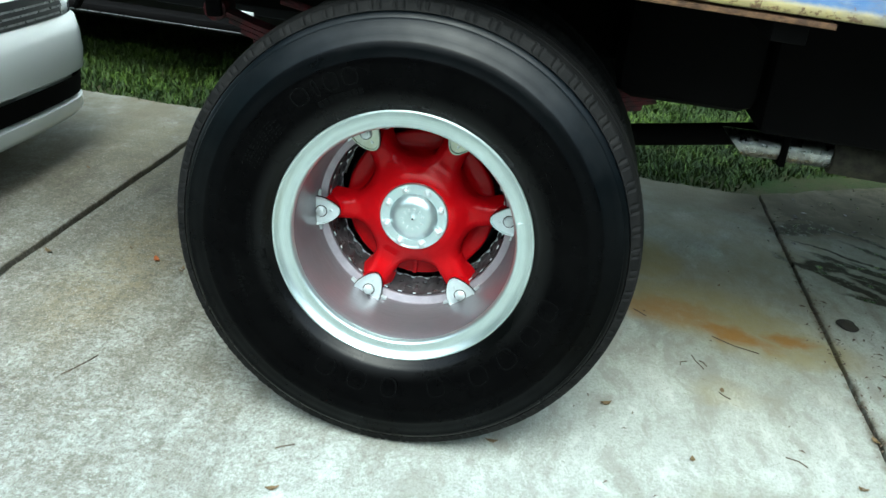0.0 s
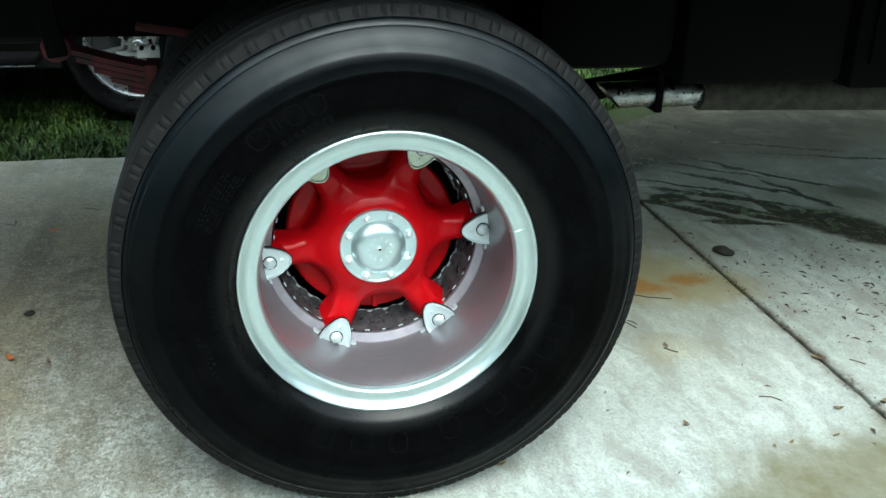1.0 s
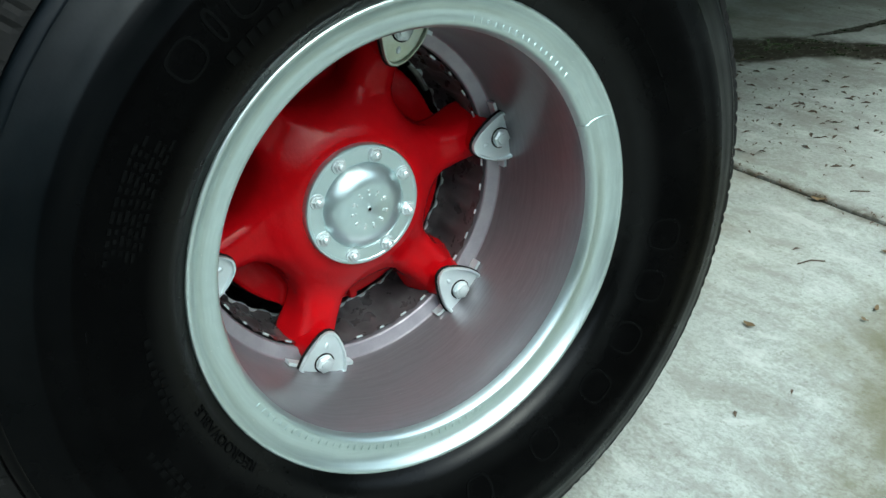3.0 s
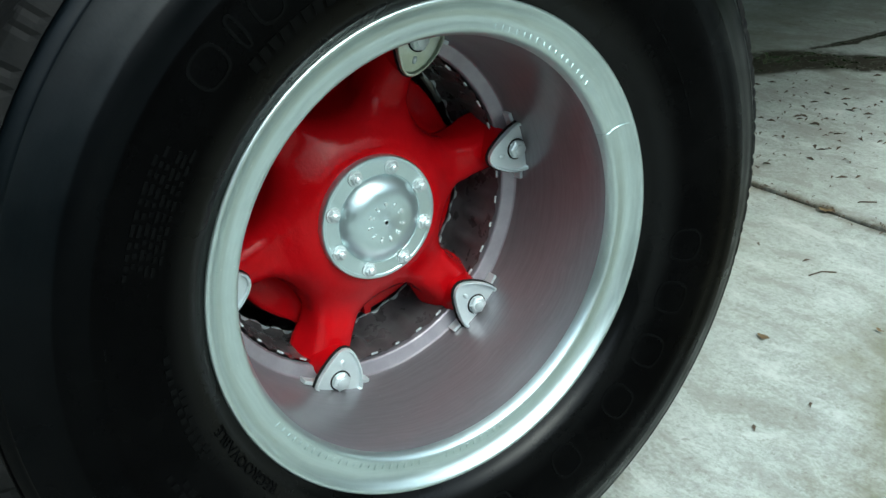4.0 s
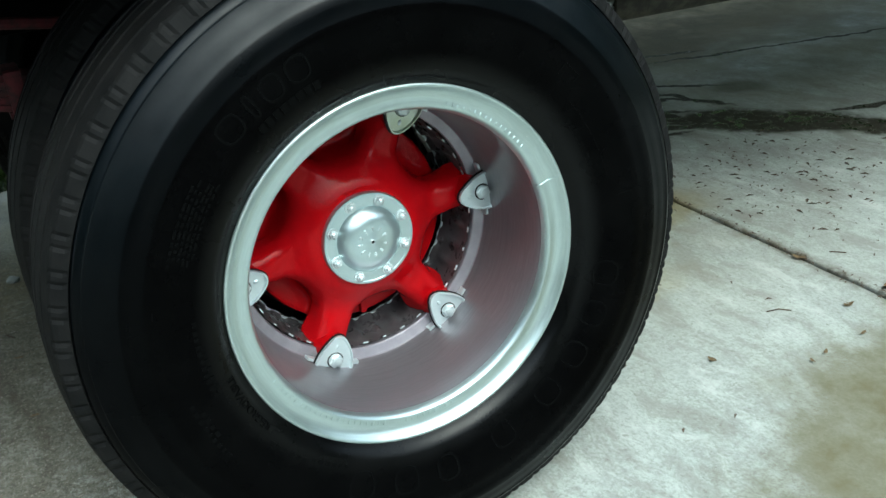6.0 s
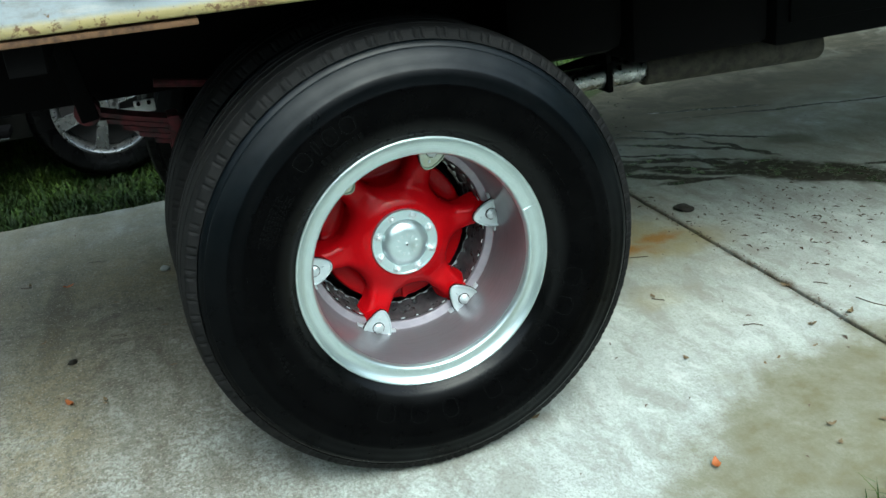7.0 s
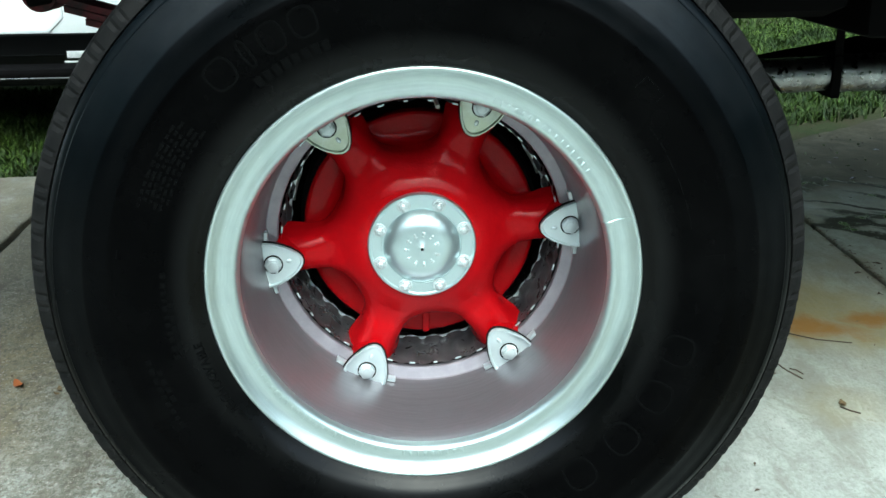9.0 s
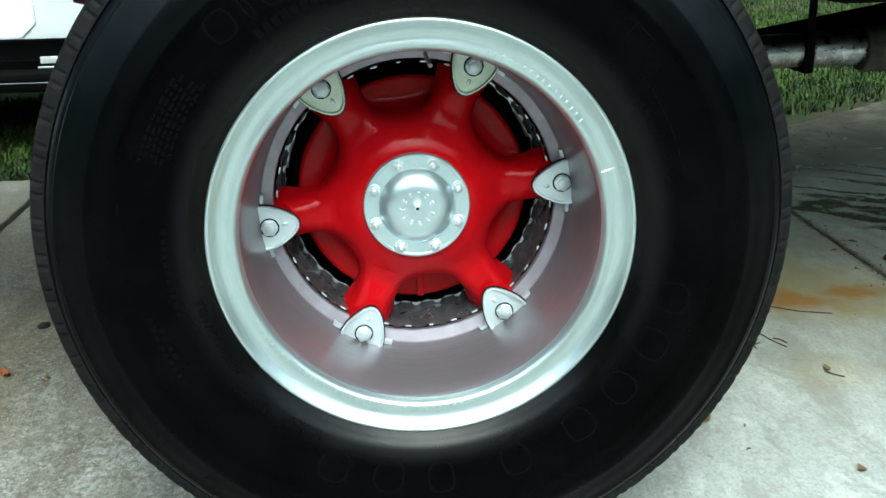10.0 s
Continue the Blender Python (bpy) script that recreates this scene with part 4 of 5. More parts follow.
for i in range(6):
    turn = WHEEL @ Matrix.Rotation(math.pi / 2 - radians(PHASE + 60 * i), 4, "Y")
    heart = clamp()
    skirt = under_clamp(heart)
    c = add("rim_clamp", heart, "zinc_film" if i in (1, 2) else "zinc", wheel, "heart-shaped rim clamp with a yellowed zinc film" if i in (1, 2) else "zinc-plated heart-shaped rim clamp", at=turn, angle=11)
    # painted contact shadow: a dark layer just wider than the clamp
    add("clamp_shade", skirt, "drum", c, "dark layer standing in for the shadow round the clamp's edge")
    add("wedge", lug(), "zinc", c)
    add("knuckle", knuckle(), "red", wheel, "rounded red end of a spoke", at=turn, angle=60)
    add("nut", hexnut(0, 0.2290, 0.0030, 0.0112, 0.0232, 0.0030, 0.0072, random.uniform(0, 60), 0.60), "nut", c, angle=20)
    # dark disc that paints the shadow line where the nut meets the clamp
    add("nut_shade", rod((0, 0.0096, 0.2290), (0, 0.0114, 0.2290), 0.0150, segs=24), "drum", c, "dark disc standing in for the shadow round the nut")
    dent = bmesh.new()
    bmesh.ops.create_uvsphere(dent, u_segments=14, v_segments=8, radius=0.0040, matrix=Matrix.Translation((0.002, 0.0112, 0.2045)) @ Matrix.Diagonal((0.8, 0.5, 1.3, 1)))
    add("boss", dent, "zinc", c, "small raised boss on the clamp")

# inner wheel of the pair, and the pair on the far side
INNER = 0.335
side_mesh = tread_mesh = rim_mesh = None
for y in (INNER, 1.56, 1.56 + INNER):
    t2 = Matrix.Translation((0, y, ZC + ground_z(0, y)))
    if side_mesh is None:
        inner_tyre = add("tyre", flattened(sidewalls(), ZC, 0), "rubber", truck, "black inner dual tyre", at=t2, angle=50)
        inner_tread = add("tread", flattened(tread(), ZC, 0), "tread", inner_tyre, smooth=False)
        inner_rim = add("rim", lathe([(0.2985, -0.160), (0.290, -0.150), (0.250, -0.138), (0.243, 0.03), (0.25, 0.05), (0.2985, 0.058)], 96), "spacer", inner_tyre)
        side_mesh, tread_mesh, rim_mesh = inner_tyre.data, inner_tread.data, inner_rim.data
    else:
        other = joined(new("tyre", side_mesh), truck, t2)
        joined(new("tread", tread_mesh), other), joined(new("rim", rim_mesh), other)

# ---- the truck above and behind the wheel ----
RY = -0.215  # outer face of the bed rail


def beam(name, x0, x1, y0, y1, z0, z1, material, label="", bevel=0.004, parent=None):
    return add(name, box(x1 - x0, y1 - y0, z1 - z0, bevel, ((x0 + x1) / 2, (y0 + y1) / 2, (z0 + z1) / 2)), material, parent or truck, label)


def bed_rail():
    """A folded sheet rail: face, lower lip and a rolled bead, dented along its length."""
    sec = [(0.000, 1.360), (0.000, 1.176), (-0.004, 1.170), (-0.006, 1.160), (-0.003, 1.153), (0.004, 1.150), (0.055, 1.150), (0.055, 1.154), (0.006, 1.156), (0.004, 1.180), (0.004, 1.360)]
    n, verts, faces = 96, [], []
    for i in range(n + 1):
        x = -1.42 + 6.8 * i / n
        for y, z in sec:
            d = 0.004 * noise.noise((x * 2.3, 0.3, 0.8))
            verts.append((x, RY + y + d, z + 0.003 * noise.noise((x * 1.7, 5, 1)) - 0.012 * x))
        if i:
            a, b, m = (i - 1) * len(sec), i * len(sec), len(sec)
            faces += [(a + k, a + (k + 1) % m, b + (k + 1) % m, b + k) for k in range(m)]
    return verts, [], faces


rail = add("bed_rail", bed_rail(), "rail", truck, "chipped white and blue bed rail with a rusty lower edge", angle=40)
add("bed_board", box(0.74, 0.03, 0.2, 0.003, (-1.05, RY - 0.001, 1.372)), "maroon", truck, "faded maroon side board")
for x0, x1 in ((-1.42, -0.40), (0.345, 0.79)):
    add("angle_iron", box(x1 - x0, 0.05, 0.012, 0.002, ((x0 + x1) / 2, RY + 0.028, 1.139 - 0.006 * (x0 + x1)), Matrix.Rotation(0.012, 4, "Y")), "strip", truck, "rusty brown angle iron under the rail")


def marker(x):
    bm = box(0.096, 0.020, 0.030, 0.007, (x, RY - 0.011, 1.2255 - 0.012 * x))
    ob = add("marker_light", bm, "amber", truck, "amber rectangular side marker light")
    beam("marker_base", x - 0.052, x + 0.052, RY - 0.004, RY + 0.001, 1.2085 - 0.012 * x, 1.2425 - 0.012 * x, "strip", parent=ob)


marker(-0.508)
marker(0.080)

beam("deck", -1.42, 5.4, RY + 0.06, 2.15, 1.185, 1.30, "under", "black underside of the bed")
for x in (-1.3, -0.72, 0.72, 1.3, 1.9, 2.5, 3.1, 3.8, 4.5):
    beam("cross_member", x - 0.035, x + 0.035, RY + 0.06, 2.1, 1.08, 1.19, "under")
for y in (0.58, 1.32):
    beam("chassis_rail", -1.36, 5.4, y - 0.04, y + 0.04, 0.885, 1.18, "under", "black chassis rail")
beam("far_skirt", -1.42, 5.4, 2.10, 2.14, 0.98, 1.2, "under")
# boxes hung under the bed ahead of the wheel
beam("battery_box", 0.803, 1.25, 0.32, 0.80, 0.788, 1.16, "under", "black battery box under the bed", 0.02)
box_side = beam("side_box", 1.26, 3.2, 0.30, 0.80, 0.775, 1.16, "panel", "dusty black box under the bed", 0.012)
beam("box_door", 1.30, 2.2, 0.288, 0.30, 0.84, 1.13, "panel", parent=box_side)
beam("tank", 0.43, 0.80, 0.34, 0.80, 0.822, 1.16, "under", "black tank under the bed", 0.05)
add("axle_tube", rod((0, 0.30, ZC), (0, 1.7, ZC), 0.075, segs=24), "under", truck, "black axle tube")
add("differential", lathe([(0.02, 0.80), (0.12, 0.82), (0.17, 0.90), (0.18, 1.0), (0.17, 1.1), (0.12, 1.18), (0.02, 1.2)], 32), "under", truck, at=Matrix.Translation((0, 0, ZC)))
add("drive_shaft", rod((0.1, 1.0, 0.50), (3.2, 1.0, 1.02), 0.036, segs=20), "under", truck, "black drive shaft")


def leaf_spring(y):
    """A pack of bowed leaves with an eye at the rear and a shackle to the chassis."""
    spring = None
    for k in range(6):
        half = 0.655 - 0.035 * k
        verts, faces, n = [], [], 14
        for i in range(n + 1):
            x = -half + 2 * half * i / n
            z = 0.785 + 0.105 * (x / 0.66) ** 2 - 0.0135 * k
            for dy, dz in ((-0.037, 0), (0.037, 0), (0.037, -0.0115), (-0.037, -0.0115)):
                verts.append((x, y + dy, z + dz))
            if i:
                a, b = (i - 1) * 4, i * 4
                faces += [(a + j, a + (j + 1) % 4, b + (j + 1) % 4, b + j) for j in range(4)]
        faces += [(3, 2, 1, 0), tuple(n * 4 + j for j in range(4))]
        ob = add("spring_leaf", (verts, [], faces), "springred", spring or truck, "flaking red leaf spring" if not spring else "", smooth=False)
        spring = spring or ob
    for x in (-0.66, 0.66):
        add("spring_eye", rod((x, y - 0.042, 0.885), (x, y + 0.042, 0.885), 0.032, segs=24, bevel=0.004), "springred", spring)
        add("shackle", box(0.045, 0.014, 0.20, 0.006, (x - 0.01, y - 0.05, 0.965), Matrix.Rotation(-0.15, 4, "Y")), "under", spring)
    for x in (-0.06, 0.06):
        add("u_bolt", tube([(x, y - 0.05, 0.50), (x, y - 0.05, 0.79), (x, y, 0.815), (x, y + 0.05, 0.79), (x, y + 0.05, 0.50)], 0.010, 8), "under", spring)
    add("spring_clip", box(0.03, 0.09, 0.09, 0.004, (-0.46, y, 0.80)), "springred", spring)
    add("helper_bar", tube([(-0.49, y + 0.01, 0.925), (-0.30, y + 0.01, 0.895), (-0.05, y + 0.01, 0.88)], 0.011, 8), "springred", spring, "thin red bar above the spring")


leaf_spring(0.45)
leaf_spring(1.45)
add("chain_hanger", box(0.012, 0.03, 0.34, 0.003, (-0.98, 0.42, 0.98), Matrix.Rotation(0.5, 4, "Y")), "under", truck)
bracket = add("bracket", box(0.066, 0.010, 0.040, 0.003, (-0.517, 1.142, 0.737)), "bright_bracket", truck, "bright zinc bracket bolted under the bed")
add("strap", box(0.060, 0.008, 0.015, 0.002, (-0.578, 1.140, 0.732)), "bright_bracket", bracket)
for x in (-0.535, -0.502):
    add("bolt", rod((x, 1.128, 0.748), (x, 1.140, 0.748), 0.0075, segs=6), "under", bracket)
beam("rear_frame", -1.40, -1.34, 0.3, 1.7, 0.86, 1.18, "under", "black rear frame")

# ---- exhaust ----
exhaust = thing("exhaust_pipe", "bright slash-cut exhaust tailpipe hung from a strap", "exhaust", (1.3, 0.9, 0.02))


def slash_pipe():
    """An open pipe whose end is cut at a slant."""
    verts, faces, segs = [], [], 32
    rows = ((0.0, 0.041), (0.14, 0.041), (0.34, 0.041))
    for side, inset in ((0, 0.0), (1, 0.003)):
        for k, (x, r) in enumerate(rows):
            for i in range(segs):
                a = 2 * math.pi * i / segs
                rr = r - inset
                slant = 0.052 * (1 - math.sin(a)) / 2 * 1.5 if k == 0 else 0
                verts.append((0.815 + x + slant, 0.90 + rr * math.cos(a), 0.628 + rr * math.sin(a) + 0.02 * x))
    m = len(rows) * segs
    for k in range(len(rows) - 1):
        for i in range(segs):
            j = (i + 1) % segs
            q = (k * segs + i, k * segs + j, (k + 1) * segs + j, (k + 1) * segs + i)
            faces += [q, tuple(m + v for v in reversed(q))]
    faces += [(i, m + i, m + (i + 1) % segs, (i + 1) % segs) for i in range(segs)]
    return verts, [], faces


add("tailpipe", slash_pipe(), "pipe", exhaust, "bright slash-cut pipe end", angle=30)
add("collar", rod((1.02, 0.90, 0.632), (1.155, 0.90, 0.634), 0.0445, segs=28, bevel=0.003), "pipe", exhaust)
add("muffler", rod((1.15, 0.90, 0.630), (1.88, 0.90, 0.612), 0.056, segs=32, bevel=0.010), "muffler", exhaust, "dusty grey muffler")
add("strap", box(0.022, 0.098, 0.10, 0.003, (1.005, 0.90, 0.63)), "under", exhaust, "dark hanger strap")
add("hanger", box(0.02, 0.006, 0.42, 0.002, (1.005, 0.86, 0.86)), "under", exhaust)

# ---- vehicles behind ----


def road_wheel(name, x, y, z, radius, rim_r, parent):
    """A road wheel facing -y: tyre, rim with six spokes, lugs."""
    at = Matrix.Translation((x, y, z))
    w = add(name, lathe([(rim_r, 0.0), (rim_r + 0.02, -0.012), (radius - 0.035, -0.018), (radius - 0.012, -0.004), (radius, 0.02), (radius, 0.18), (radius - 0.03, 0.215), (rim_r, 0.21)], 64), "rubber", parent, at=at)
    add("rim", lathe([(rim_r + 0.004, -0.006), (rim_r - 0.006, -0.008), (rim_r - 0.018, 0.004), (rim_r - 0.03, 0.05), (rim_r - 0.03, 0.19)], 64), "alloy", w, "silver alloy rim")
    for i in range(6):
        a = 2 * math.pi * i / 6 + 0.3
        t = Matrix.Rotation(math.pi / 2 - a, 4, "Y")
        bm = plate([(-0.022, 0.05), (0.022, 0.05), (0.034, rim_r - 0.016), (-0.034, rim_r - 0.016)], 0.03, 0.006, 0.002, 0.003)
        bmesh.ops.transform(bm, matrix=t, verts=bm.verts[:])
        add("spoke", bm, "alloy", w)
    add("hub", lathe([(0.0, -0.004), (0.028, -0.004), (0.034, 0.002), (0.075, 0.002), (0.08, 0.02)], 32), "alloy", w)
    for i in range(6):
        a = 2 * math.pi * i / 6
        add("lug_hole", rod((0.055 * math.cos(a), -0.001, 0.055 * math.sin(a)), (0.055 * math.cos(a), 0.01, 0.055 * math.sin(a)), 0.011, segs=12), "plastic", w)
    add("disc", lathe([(0.0, 0.06), (rim_r - 0.035, 0.06)], 32), "plastic", w)
    return w


def body_outline(x0, x1, low, high, arches, r):
    """Side view of a body, with round wheel arches cut out of its lower edge."""
    line = [(x0, high), (x0, low)]
    for cx, cz in arches:
        h = low - cz
        half = math.sqrt(r * r - h * h)
        a0 = math.atan2(h, -half)
        line += [(cx + r * math.cos(a0 + (math.atan2(h, half) - a0) * i / 16), cz + r * math.sin(a0 + (math.atan2(h, half) - a0) * i / 16)) for i in range(17)]
    return line + [(x1, low), (x1, high)]


SY = 2.98
suv = thing("pickup_truck", "white pickup truck with alloy wheels parked on the grass", "car", (-2.2, 3.9, 0.04))
bm = plate(body_outline(-5.0, 0.12, 0.465, 1.12, [(-3.9, 0.40), (-0.70, 0.40)], 0.435), 1.82, 0, 0, 0.02)
add("body", bm, "white", suv, "glossy white body", at=Matrix.Translation((0, SY, 0.03)))
cabin = plate([(-4.2, 1.12), (-1.35, 1.12), (-1.95, 1.72), (-3.9, 1.74)], 1.6, 0, 0, 0.03)
add("cabin", cabin, "white", suv, at=Matrix.Translation((0, SY + 0.1, 0.03)))
door = add("door", plate([(-2.62, 0.495), (-1.53, 0.495), (-1.46, 0.56), (-1.46, 1.10), (-2.62, 1.10)], 0.02, 0.02, 0.002, 0.006), "white", suv, "white front door", at=Matrix.Translation((0, SY - 0.008, 0.03)))
add("door_handle", box(0.16, 0.03, 0.025, 0.008, (-2.45, -0.012, 1.0)), "plastic", door)
add("window", plate([(-2.6, 1.16), (-1.55, 1.16), (-1.98, 1.62), (-2.6, 1.64)], 0.01), "glass", suv, "dark side window", at=Matrix.Translation((0, SY + 0.092, 0.03)))
board = add("running_board", box(3.18, 0.16, 0.045, 0.016, (-2.72, SY - 0.08, 0.375)), "under", suv, "black running board with a bright lower edge")
add("edge_strip", box(3.16, 0.006, 0.006, 0.002, (-2.72, SY - 0.162, 0.357)), "alloy", board, "thin bright metal edge")
flare = plate([(-1.92, 0.43), (-1.12, 0.43), (-1.14, 0.525), (-1.84, 0.525)], 0.02, 0.01, 0.002, 0.004)
add("arch_flare", flare, "panel", suv, "black plastic cladding ahead of the wheel arch", at=Matrix.Translation((0, SY - 0.022, 0)))
for x0, x1, z0, z1 in ((-1.455, -1.375, 0.422, 0.452), (-1.47, -1.31, 0.402, 0.410)):
    add("step_bracket", box(x1 - x0, 0.008, z1 - z0, 0.002, ((x0 + x1) / 2, SY - 0.034, (z0 + z1) / 2)), "bright_bracket", suv, "bright bracket of the running board")
add("sill_trim", box(2.7, 0.03, 0.05, 0.008, (-2.95, SY + 0.012, 0.462)), "plastic", suv)
road_wheel("wheel", -0.70, SY + 0.02, 0.405, 0.365, 0.245, suv)
road_wheel("wheel", -3.90, SY + 0.02, 0.405, 0.365, 0.245, suv)
add("far_wheels", rod((-0.70, SY + 1.6, 0.405), (-0.70, SY + 1.8, 0.405), 0.36, segs=40), "rubber", suv)
# underbody block reaches down to 0.25 m to keep light off the grass
add("arch_liner", box(4.8, 1.4, 0.56, 0.02, (-2.4, SY + 0.98, 0.53)), "plastic", suv, "black underbody set low to shade the grass beneath")

car = thing("car", "white car with a black lower grille parked on the driveway", "car", (-3.8, 0.75, 0.0))
CY, CW, CX = 0.86, 0.95, -1.60


def nose(levels, grow=0.0, span=(-1.0, 1.0), n=40, depth=1.2):
    """A car nose lofted from (height, set-back) levels, rounded in plan."""
    verts, faces = [], []
    for z, back in levels:
        for i in range(n + 1):
            s = span[0] + (span[1] - span[0]) * i / n
            e = abs(s)
            y = CY + (CW - 0.02 * back + grow) * math.copysign(min(e, 1) ** 0.8 if e < 1 else 1, s)
            x = CX - back + grow - 0.055 * e ** 2 - 0.34 * e ** 9
            verts.append((x, y, z))
    w = n + 1
    for k in range(len(levels) - 1):
        faces += [(k * w + i, k * w + i + 1, (k + 1) * w + i + 1, (k + 1) * w + i) for i in range(n)]
    return verts, [], faces


add("bumper", nose([(0.175, 0.05), (0.185, 0.015), (0.21, 0.0), (0.25, 0.005), (0.262, 0.03), (0.265, 0.05), (0.352, 0.05), (0.356, 0.02), (0.37, 0.0), (0.44, 0.0), (0.52, 0.015), (0.57, 0.035), (0.585, 0.06)]), "white", car, "glossy white front bumper", angle=50)
add("lower_grille", nose([(0.268, 0.012), (0.349, 0.012)], span=(-0.93, 0.93)), "under", car, "black lower grille")
add("grille", nose([(0.585, 0.055), (0.60, 0.06), (0.68, 0.075)], span=(-0.6, 0.6)), "plastic", car, "dark upper grille")
for k in range(3):
    add("grille_bar", nose([(0.60 + 0.025 * k, 0.045), (0.608 + 0.025 * k, 0.047)], span=(-0.6, 0.6)), "alloy", car)
for s in ((-0.985, -0.6), (0.6, 0.985)):
    add("headlight", nose([(0.585, 0.055), (0.63, 0.06), (0.70, 0.09)], span=s, n=12), "lamp_glass", car, "clear headlight")
add("bonnet", nose([(0.68, 0.075), (0.72, 0.11), (0.78, 0.30), (0.86, 0.75), (0.93, 1.15)]), "white", car, angle=50)
add("body", box(3.1, 1.72, 0.62, 0.12, (CX - 2.75, CY, 0.55)), "white", car)
add("cabin", plate([(CX - 4.1, 0.8), (CX - 1.1, 0.88), (CX - 1.9, 1.42), (CX - 3.5, 1.45)], 1.45, 0, 0, 0.05), "white", car, at=Matrix.Translation((0, CY - 0.72, 0)))
add("windscreen", plate([(CX - 3.9, 0.9), (CX - 1.35, 0.93), (CX - 1.95, 1.36), (CX - 3.4, 1.38)], 1.47), "glass", car, at=Matrix.Translation((0, CY - 0.735, 0)))
for x in (CX - 0.85, CX - 3.4):
    road_wheel("wheel", x, CY - 0.90, 0.32, 0.32, 0.21, car)
add("underbody", box(3.9, 1.5, 0.2, 0.02, (CX - 2.3, CY, 0.30)), "plastic", car)

# ---- unseen ring of dark trees, added to block the low sky light ----


def sky_screen_trees():
    """A ragged foliage screen, its height set by side, that closes the horizon."""
    verts, faces, n = [], [], 360
    for i in range(n):
        a = 2 * math.pi * i / n
        d = 21 - 9 * max(0.0, math.sin(a)) + 2 * noise.noise((math.cos(a) * 4, math.sin(a) * 4, 0))
        h = (9 + 1 * max(0.0, math.sin(a)) - 4.5 * max(0.0, -math.sin(a)) + 9 * max(0.0, -math.cos(a)) + 3 * max(0.0, math.cos(a))) + 3 * noise.noise((math.cos(a) * 6, math.sin(a) * 6, 2)) + 2.5 * noise.noise((math.cos(a) * 30, math.sin(a) * 30, 5))
        verts += [(d * math.cos(a), d * math.sin(a), -1), (d * math.cos(a), d * math.sin(a), h * 0.5), ((d + 2) * math.cos(a), (d + 2) * math.sin(a), h)]
        b = 3 * ((i + 1) % n)
        faces += [(3 * i, b, b + 1, 3 * i + 1), (3 * i + 1, b + 1, b + 2, 3 * i + 2)]
    return verts, [], faces


tagged(part("backdrop", sky_screen_trees(), "sky_screen", smooth=False), "unseen dark green tree screen added to block low sky light", "trees", kind="structure")

# ---- lawn, tufts, leaves and litter ----


def blades(spots, tall, wide, seed):
    rng = np.random.default_rng(seed)
    n = len(spots)
    a, lean = rng.uniform(0, 2 * np.pi, n), rng.uniform(0.2, 1.5, n)
    h, w = tall * rng.uniform(0.45, 1.25, n), wide * rng.uniform(0.6, 1.3, n)
    verts, faces = [], []
    for (x, y), a_, l_, h_, w_ in zip(spots, a, lean, h, w):
        c, s, z = math.cos(a_), math.sin(a_), ground_z(x, y) - 0.032
        k = len(verts)
        verts += [(x - s * w_, y + c * w_, z), (x + s * w_, y - c * w_, z), (x + s * w_ * 0.7 + c * l_ * h_ * 0.35, y - c * w_ * 0.7 + s * l_ * h_ * 0.35, z + h_ * 0.6),
                  (x - s * w_ * 0.7 + c * l_ * h_ * 0.35, y + c * w_ * 0.7 + s * l_ * h_ * 0.35, z + h_ * 0.6), (x + c * l_ * h_, y + s * l_ * h_, z + h_)]
        faces += [(k, k + 1, k + 2, k + 3), (k + 3, k + 2, k + 4)]
    return verts, [], faces


rng = np.random.default_rng(4)


def lawn_spots(n, x0, x1, y0, y1, rise=0.0):
    p = np.c_[rng.uniform(x0, x1, n), rng.uniform(y0, y1, n)]
    p[:, 1] += rise * (p[:, 0] - x0)
    keep = np.array([noise.noise((x * 1.3, y * 1.3, 0)) + rng.uniform(-0.5, 0.5) + 0.9 * min(1, (y - y0 - rise * (x - x0)) * 3) > 0.05 for x, y in p])
    # bare mud below the exhaust
    keep &= ((p[:, 0] - 1.75) / 0.55) ** 2 + ((p[:, 1] - 2.75 - 0.6 * (p[:, 0] - 1.75)) / 0.30) ** 2 > rng.uniform(0.75, 1.2, n)
    return p[keep]


lawn = part("lawn_grass", blades(np.r_[lawn_spots(52000, -4.6, 1.36, 2.41, 4.4), lawn_spots(34000, 1.3, 5.2, 2.5, 5.4, 0.67), lawn_spots(24000, -2.0, 4.6, 4.2, 7.5), lawn_spots(16000, 0.5, 8.0, 7.2, 11.5)], 0.046, 0.0052, 1), "grass", smooth=False)
tagged(lawn, "short green lawn grass with bare patches", "grass", kind="stuff")
tuft = part("grass_tuft", blades(np.c_[rng.normal(0.86, 0.05, 34), rng.normal(-0.74, 0.03, 34)], 0.075, 0.003, 7), "grass", smooth=False)
tuft.location = (0, 0, 0.02)
tagged(tuft, "small tuft of green grass on the concrete", "grass", kind="stuff")


def leaf_mesh(length, width, curl, seed):
    r = random.Random(seed)
    verts, faces, n = [], [], 6
    for i in range(n + 1):
        t = i / n
        w = width * math.sin(math.pi * min(0.97, t * 0.94 + 0.04)) ** 0.8 / 2 * r.uniform(0.7, 1.2)
        x, z = (t - 0.5) * length, curl * (2 * t - 1) ** 2 * length + 0.004 + r.uniform(0, 0.003)
        for s in (-1, 0, 1):
            verts.append((x, s * w, z + abs(s) * curl * width * r.uniform(0.6, 1.2)))
        if i:
            a, b = (i - 1) * 3, i * 3
            faces += [(a, a + 1, b + 1, b), (a + 1, a + 2, b + 2, b + 1)]
    return verts, [], faces


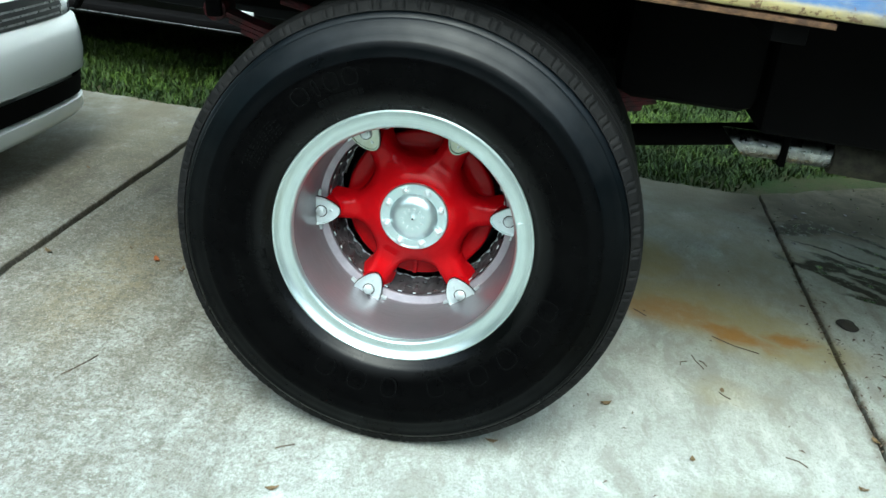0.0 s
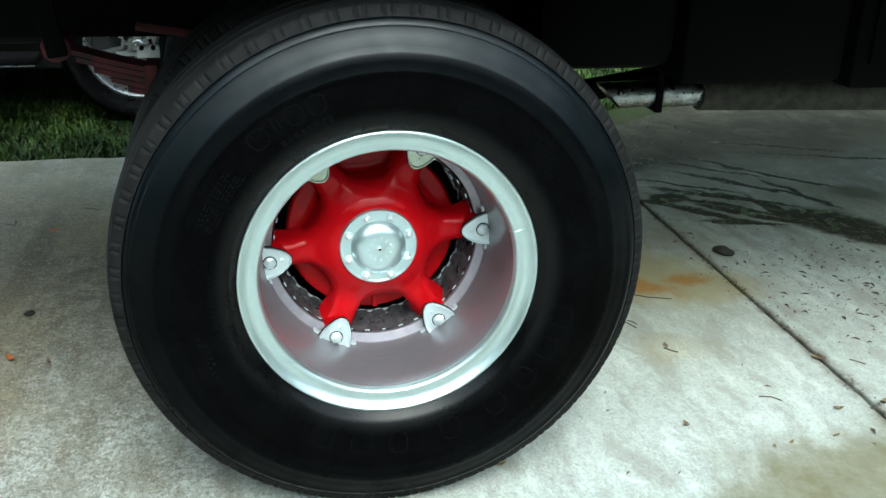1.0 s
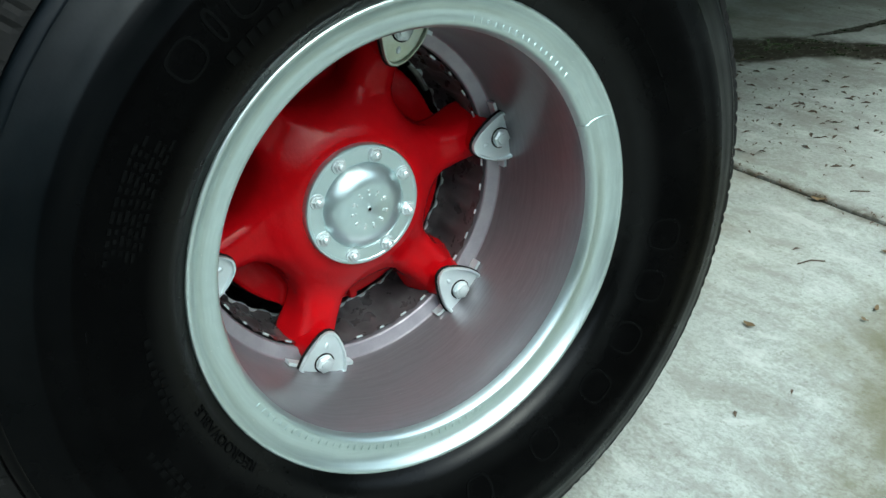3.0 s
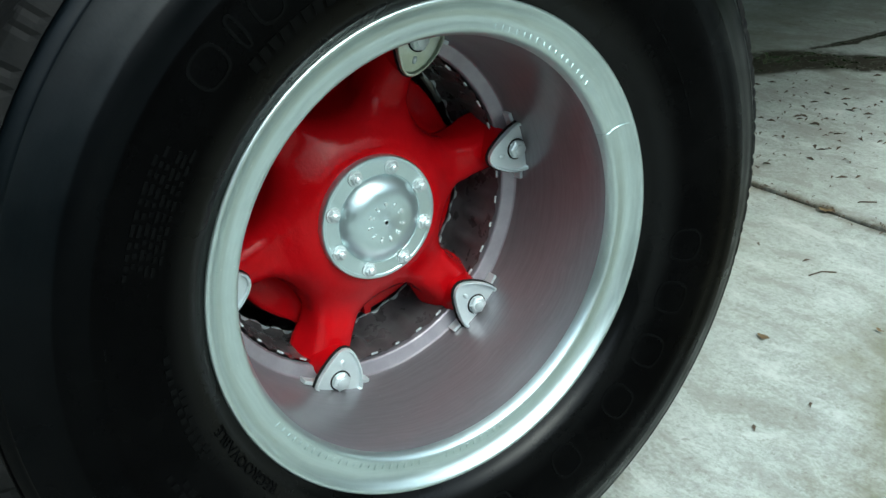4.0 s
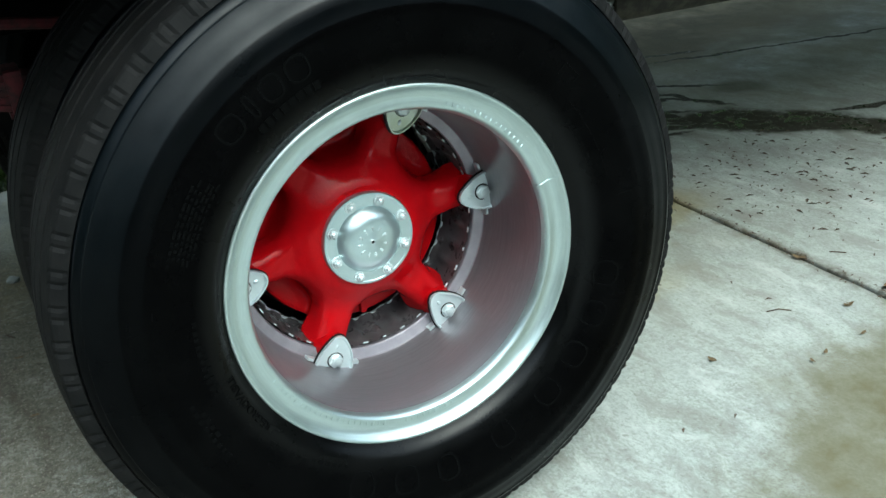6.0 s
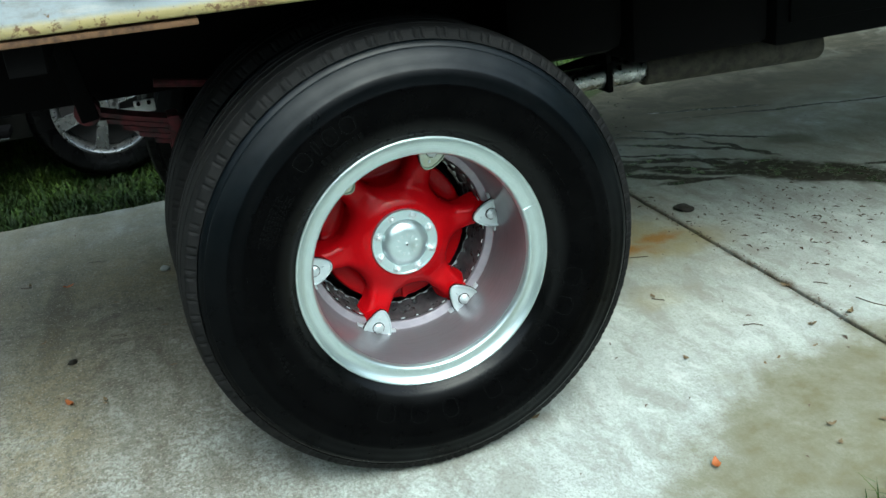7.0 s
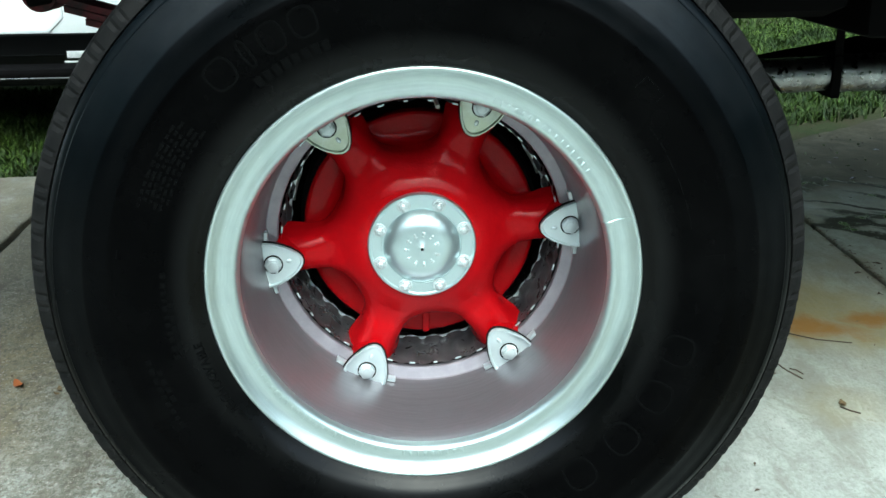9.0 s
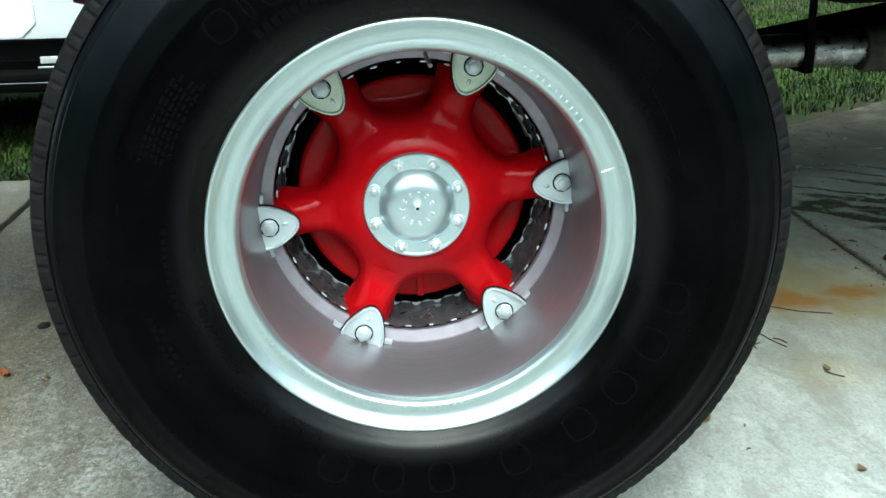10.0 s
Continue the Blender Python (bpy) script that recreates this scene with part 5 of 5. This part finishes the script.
LEAVES = [(0.27, -0.07, 0.045), (0.78, 0.02, 0.04), (0.91, -0.43, 0.04), (0.88, -0.50, 0.035), (1.04, -0.47, 0.04), (1.35, 0.03, 0.05), (1.21, 0.02, 0.03), (1.13, -0.09, 0.03), (1.00, -0.10, 0.028),
          (0.95, -0.11, 0.026), (1.30, 0.27, 0.05), (1.01, -0.59, 0.04), (-0.803, 0.576, 0.028), (-0.594, 0.72, 0.022), (-0.60, 0.72, 0.03), (-1.24, 0.55, 0.05), (-0.19, -0.41, 0.045), (0.56, 0.22, 0.05), (0.90, 0.41, 0.04), (0.98, 1.20, 0.03), (-1.5, 1.34, 0.04), (1.20, 0.02, 0.03),
          (-0.995, 1.084, 0.036), (-1.063, 1.646, 0.036), (-1.017, 0.678, 0.028), (-0.602, 1.026, 0.038), (-0.754, 1.306, 0.03), (-0.804, 0.595, 0.034)]
for i, (x, y, size) in enumerate(LEAVES):
    leaf = part("fallen_leaf", leaf_mesh(size * 0.72, size * 0.34, random.Random(i).uniform(0.04, 0.22), i), "leaf")
    leaf.location, leaf.rotation_euler = (x, y, ground_z(x, y) - 0.001), (0, 0, random.Random(i + 50).uniform(0, 6.28))
    tagged(leaf, "small curled brown fallen leaf on the concrete", "leaf", "leaves on the driveway")
for i, (x, y) in enumerate(((0.57, -0.45), (-0.904, 0.62), (-0.922, 1.552))):
    leaf = part("fallen_leaf", leaf_mesh(0.040, 0.019, 0.2, i + 90), "orange_leaf")
    leaf.location, leaf.rotation_euler = (x, y, ground_z(x, y) - 0.001), (0, 0, 1.2 + i)
    tagged(leaf, "bright orange fallen leaf on the concrete", "leaf", "leaves on the driveway")

TWIGS = [(-0.85, 1.78, -0.79, 1.75), (-0.62, 1.20, -0.60, 1.15), (-0.78, 1.03, -0.73, 1.01), (-1.10, 1.65, -1.06, 1.63), (0.91, 0.77, 1.05, 0.70), (0.85, 0.58, 0.87, 0.55), (1.03, 0.11, 1.08, 0.08), (1.43, 0.10, 1.47, 0.00), (1.39, 0.25, 1.42, 0.22), (0.89, 0.40, 0.92, 0.37), (-0.84, -0.12, -0.80, 0.0), (-0.23, -0.26, -0.19, -0.23), (0.66, 0.88, 0.70, 0.84), (0.83, 0.61, 0.86, 0.53), (0.79, 0.53, 0.81, 0.56)]
for i, (x0, y0, x1, y1) in enumerate(TWIGS):
    r = random.Random(i)
    mid = ((x0 + x1) / 2 + r.uniform(-0.012, 0.012), (y0 + y1) / 2 + r.uniform(-0.012, 0.012))
    pts = [(x, y, ground_z(x, y) + 0.003) for x, y in ((x0, y0), mid, (x1, y1))]
    twig = part("twig", tube(pts, 0.0014, 6), "twig")
    tagged(twig, "thin dry twig on the concrete", "twig", "twigs on the driveway")

for i, (x, y) in enumerate(((-0.566, 1.538), (-0.901, 0.896))):
    bm = bmesh.new()
    bmesh.ops.create_icosphere(bm, subdivisions=2, radius=0.019 - 0.004 * i)
    for v in bm.verts:
        v.co *= 1 + 0.45 * noise.noise(v.co * 60 + Vector((i, 3, 1)))
        v.co.z *= 0.55
    stone = part("pebble", bm, "stem" if i == 0 else "joint", smooth=False)
    stone.location = (x, y, ground_z(x, y) + 0.006)
    tagged(stone, "small pale pebble on the concrete" if i == 0 else "small dark lump of dirt on the concrete", "pebble")
clod = bmesh.new()
bmesh.ops.create_icosphere(clod, subdivisions=3, radius=0.036)
for v in clod.verts:
    v.co *= 1 + 0.5 * noise.noise(v.co * 28)
    v.co.z *= 0.35
clod = part("dirt_clod", clod, "joint", smooth=False)
clod.location = (1.40, 1.03, ground_z(1.4, 1.03) + 0.008)
tagged(clod, "dark flattened clod of leaves and dirt", "debris")


def litter(n, seed):
    r = np.random.default_rng(seed)
    verts, faces = [], []
    for i in range(n):
        if i % 3 == 0:
            x, y = r.normal(1.68, 0.20), r.normal(0.78, 0.26)
        elif i % 3 == 1:
            y = r.uniform(-1.0, 2.3)
            x = 1.3125 + r.normal(0, 0.014)
        else:
            x, y = r.uniform(-2.4, 3.0), r.uniform(-1.2, 2.3)
        s, a = r.uniform(0.004, 0.018 if i % 6 == 0 else 0.011), r.uniform(0, 6.28)
        c, d, z, k = math.cos(a) * s, math.sin(a) * s, ground_z(x, y), len(verts)
        verts += [(x - c, y - d, z + 0.001), (x + d * 0.3, y - c * 0.3, z + 0.004), (x + c, y + d, z + 0.0015), (x - d * 0.3, y + c * 0.3, z + 0.0055)]
        faces += [(k, k + 1, k + 2, k + 3)]
    return verts, [], faces


tagged(part("litter", litter(900, 3), "twig", smooth=False), "fine dry bits of bark and leaf on the concrete", "debris", kind="stuff")


def wet_litter(n, seed):
    """Sodden leaves and bits along the muddy edge of the far slab."""
    r = np.random.default_rng(seed)
    verts, faces = [], []
    for i in range(n):
        t = r.uniform(0, 1)
        x, y = 1.25 + 0.75 * t + r.normal(0, 0.10), 1.95 + 0.75 * t + r.normal(0, 0.16)
        s, a, z, k = r.uniform(0.005, 0.020), r.uniform(0, 6.28), ground_z(x, y), len(verts)
        c, d = math.cos(a) * s, math.sin(a) * s
        verts += [(x - c, y - d, z + 0.001), (x + d * 0.35, y - c * 0.35, z + 0.007 * r.random()), (x + c, y + d, z + 0.002), (x - d * 0.35, y + c * 0.35, z + 0.007 * r.random())]
        faces += [(k, k + 1, k + 2), (k, k + 2, k + 3)]
    return verts, [], faces


tagged(part("wet_litter", wet_litter(70, 8), "wet_leaf", smooth=False), "sodden dark leaves on the muddy slab edge", "debris", kind="stuff")
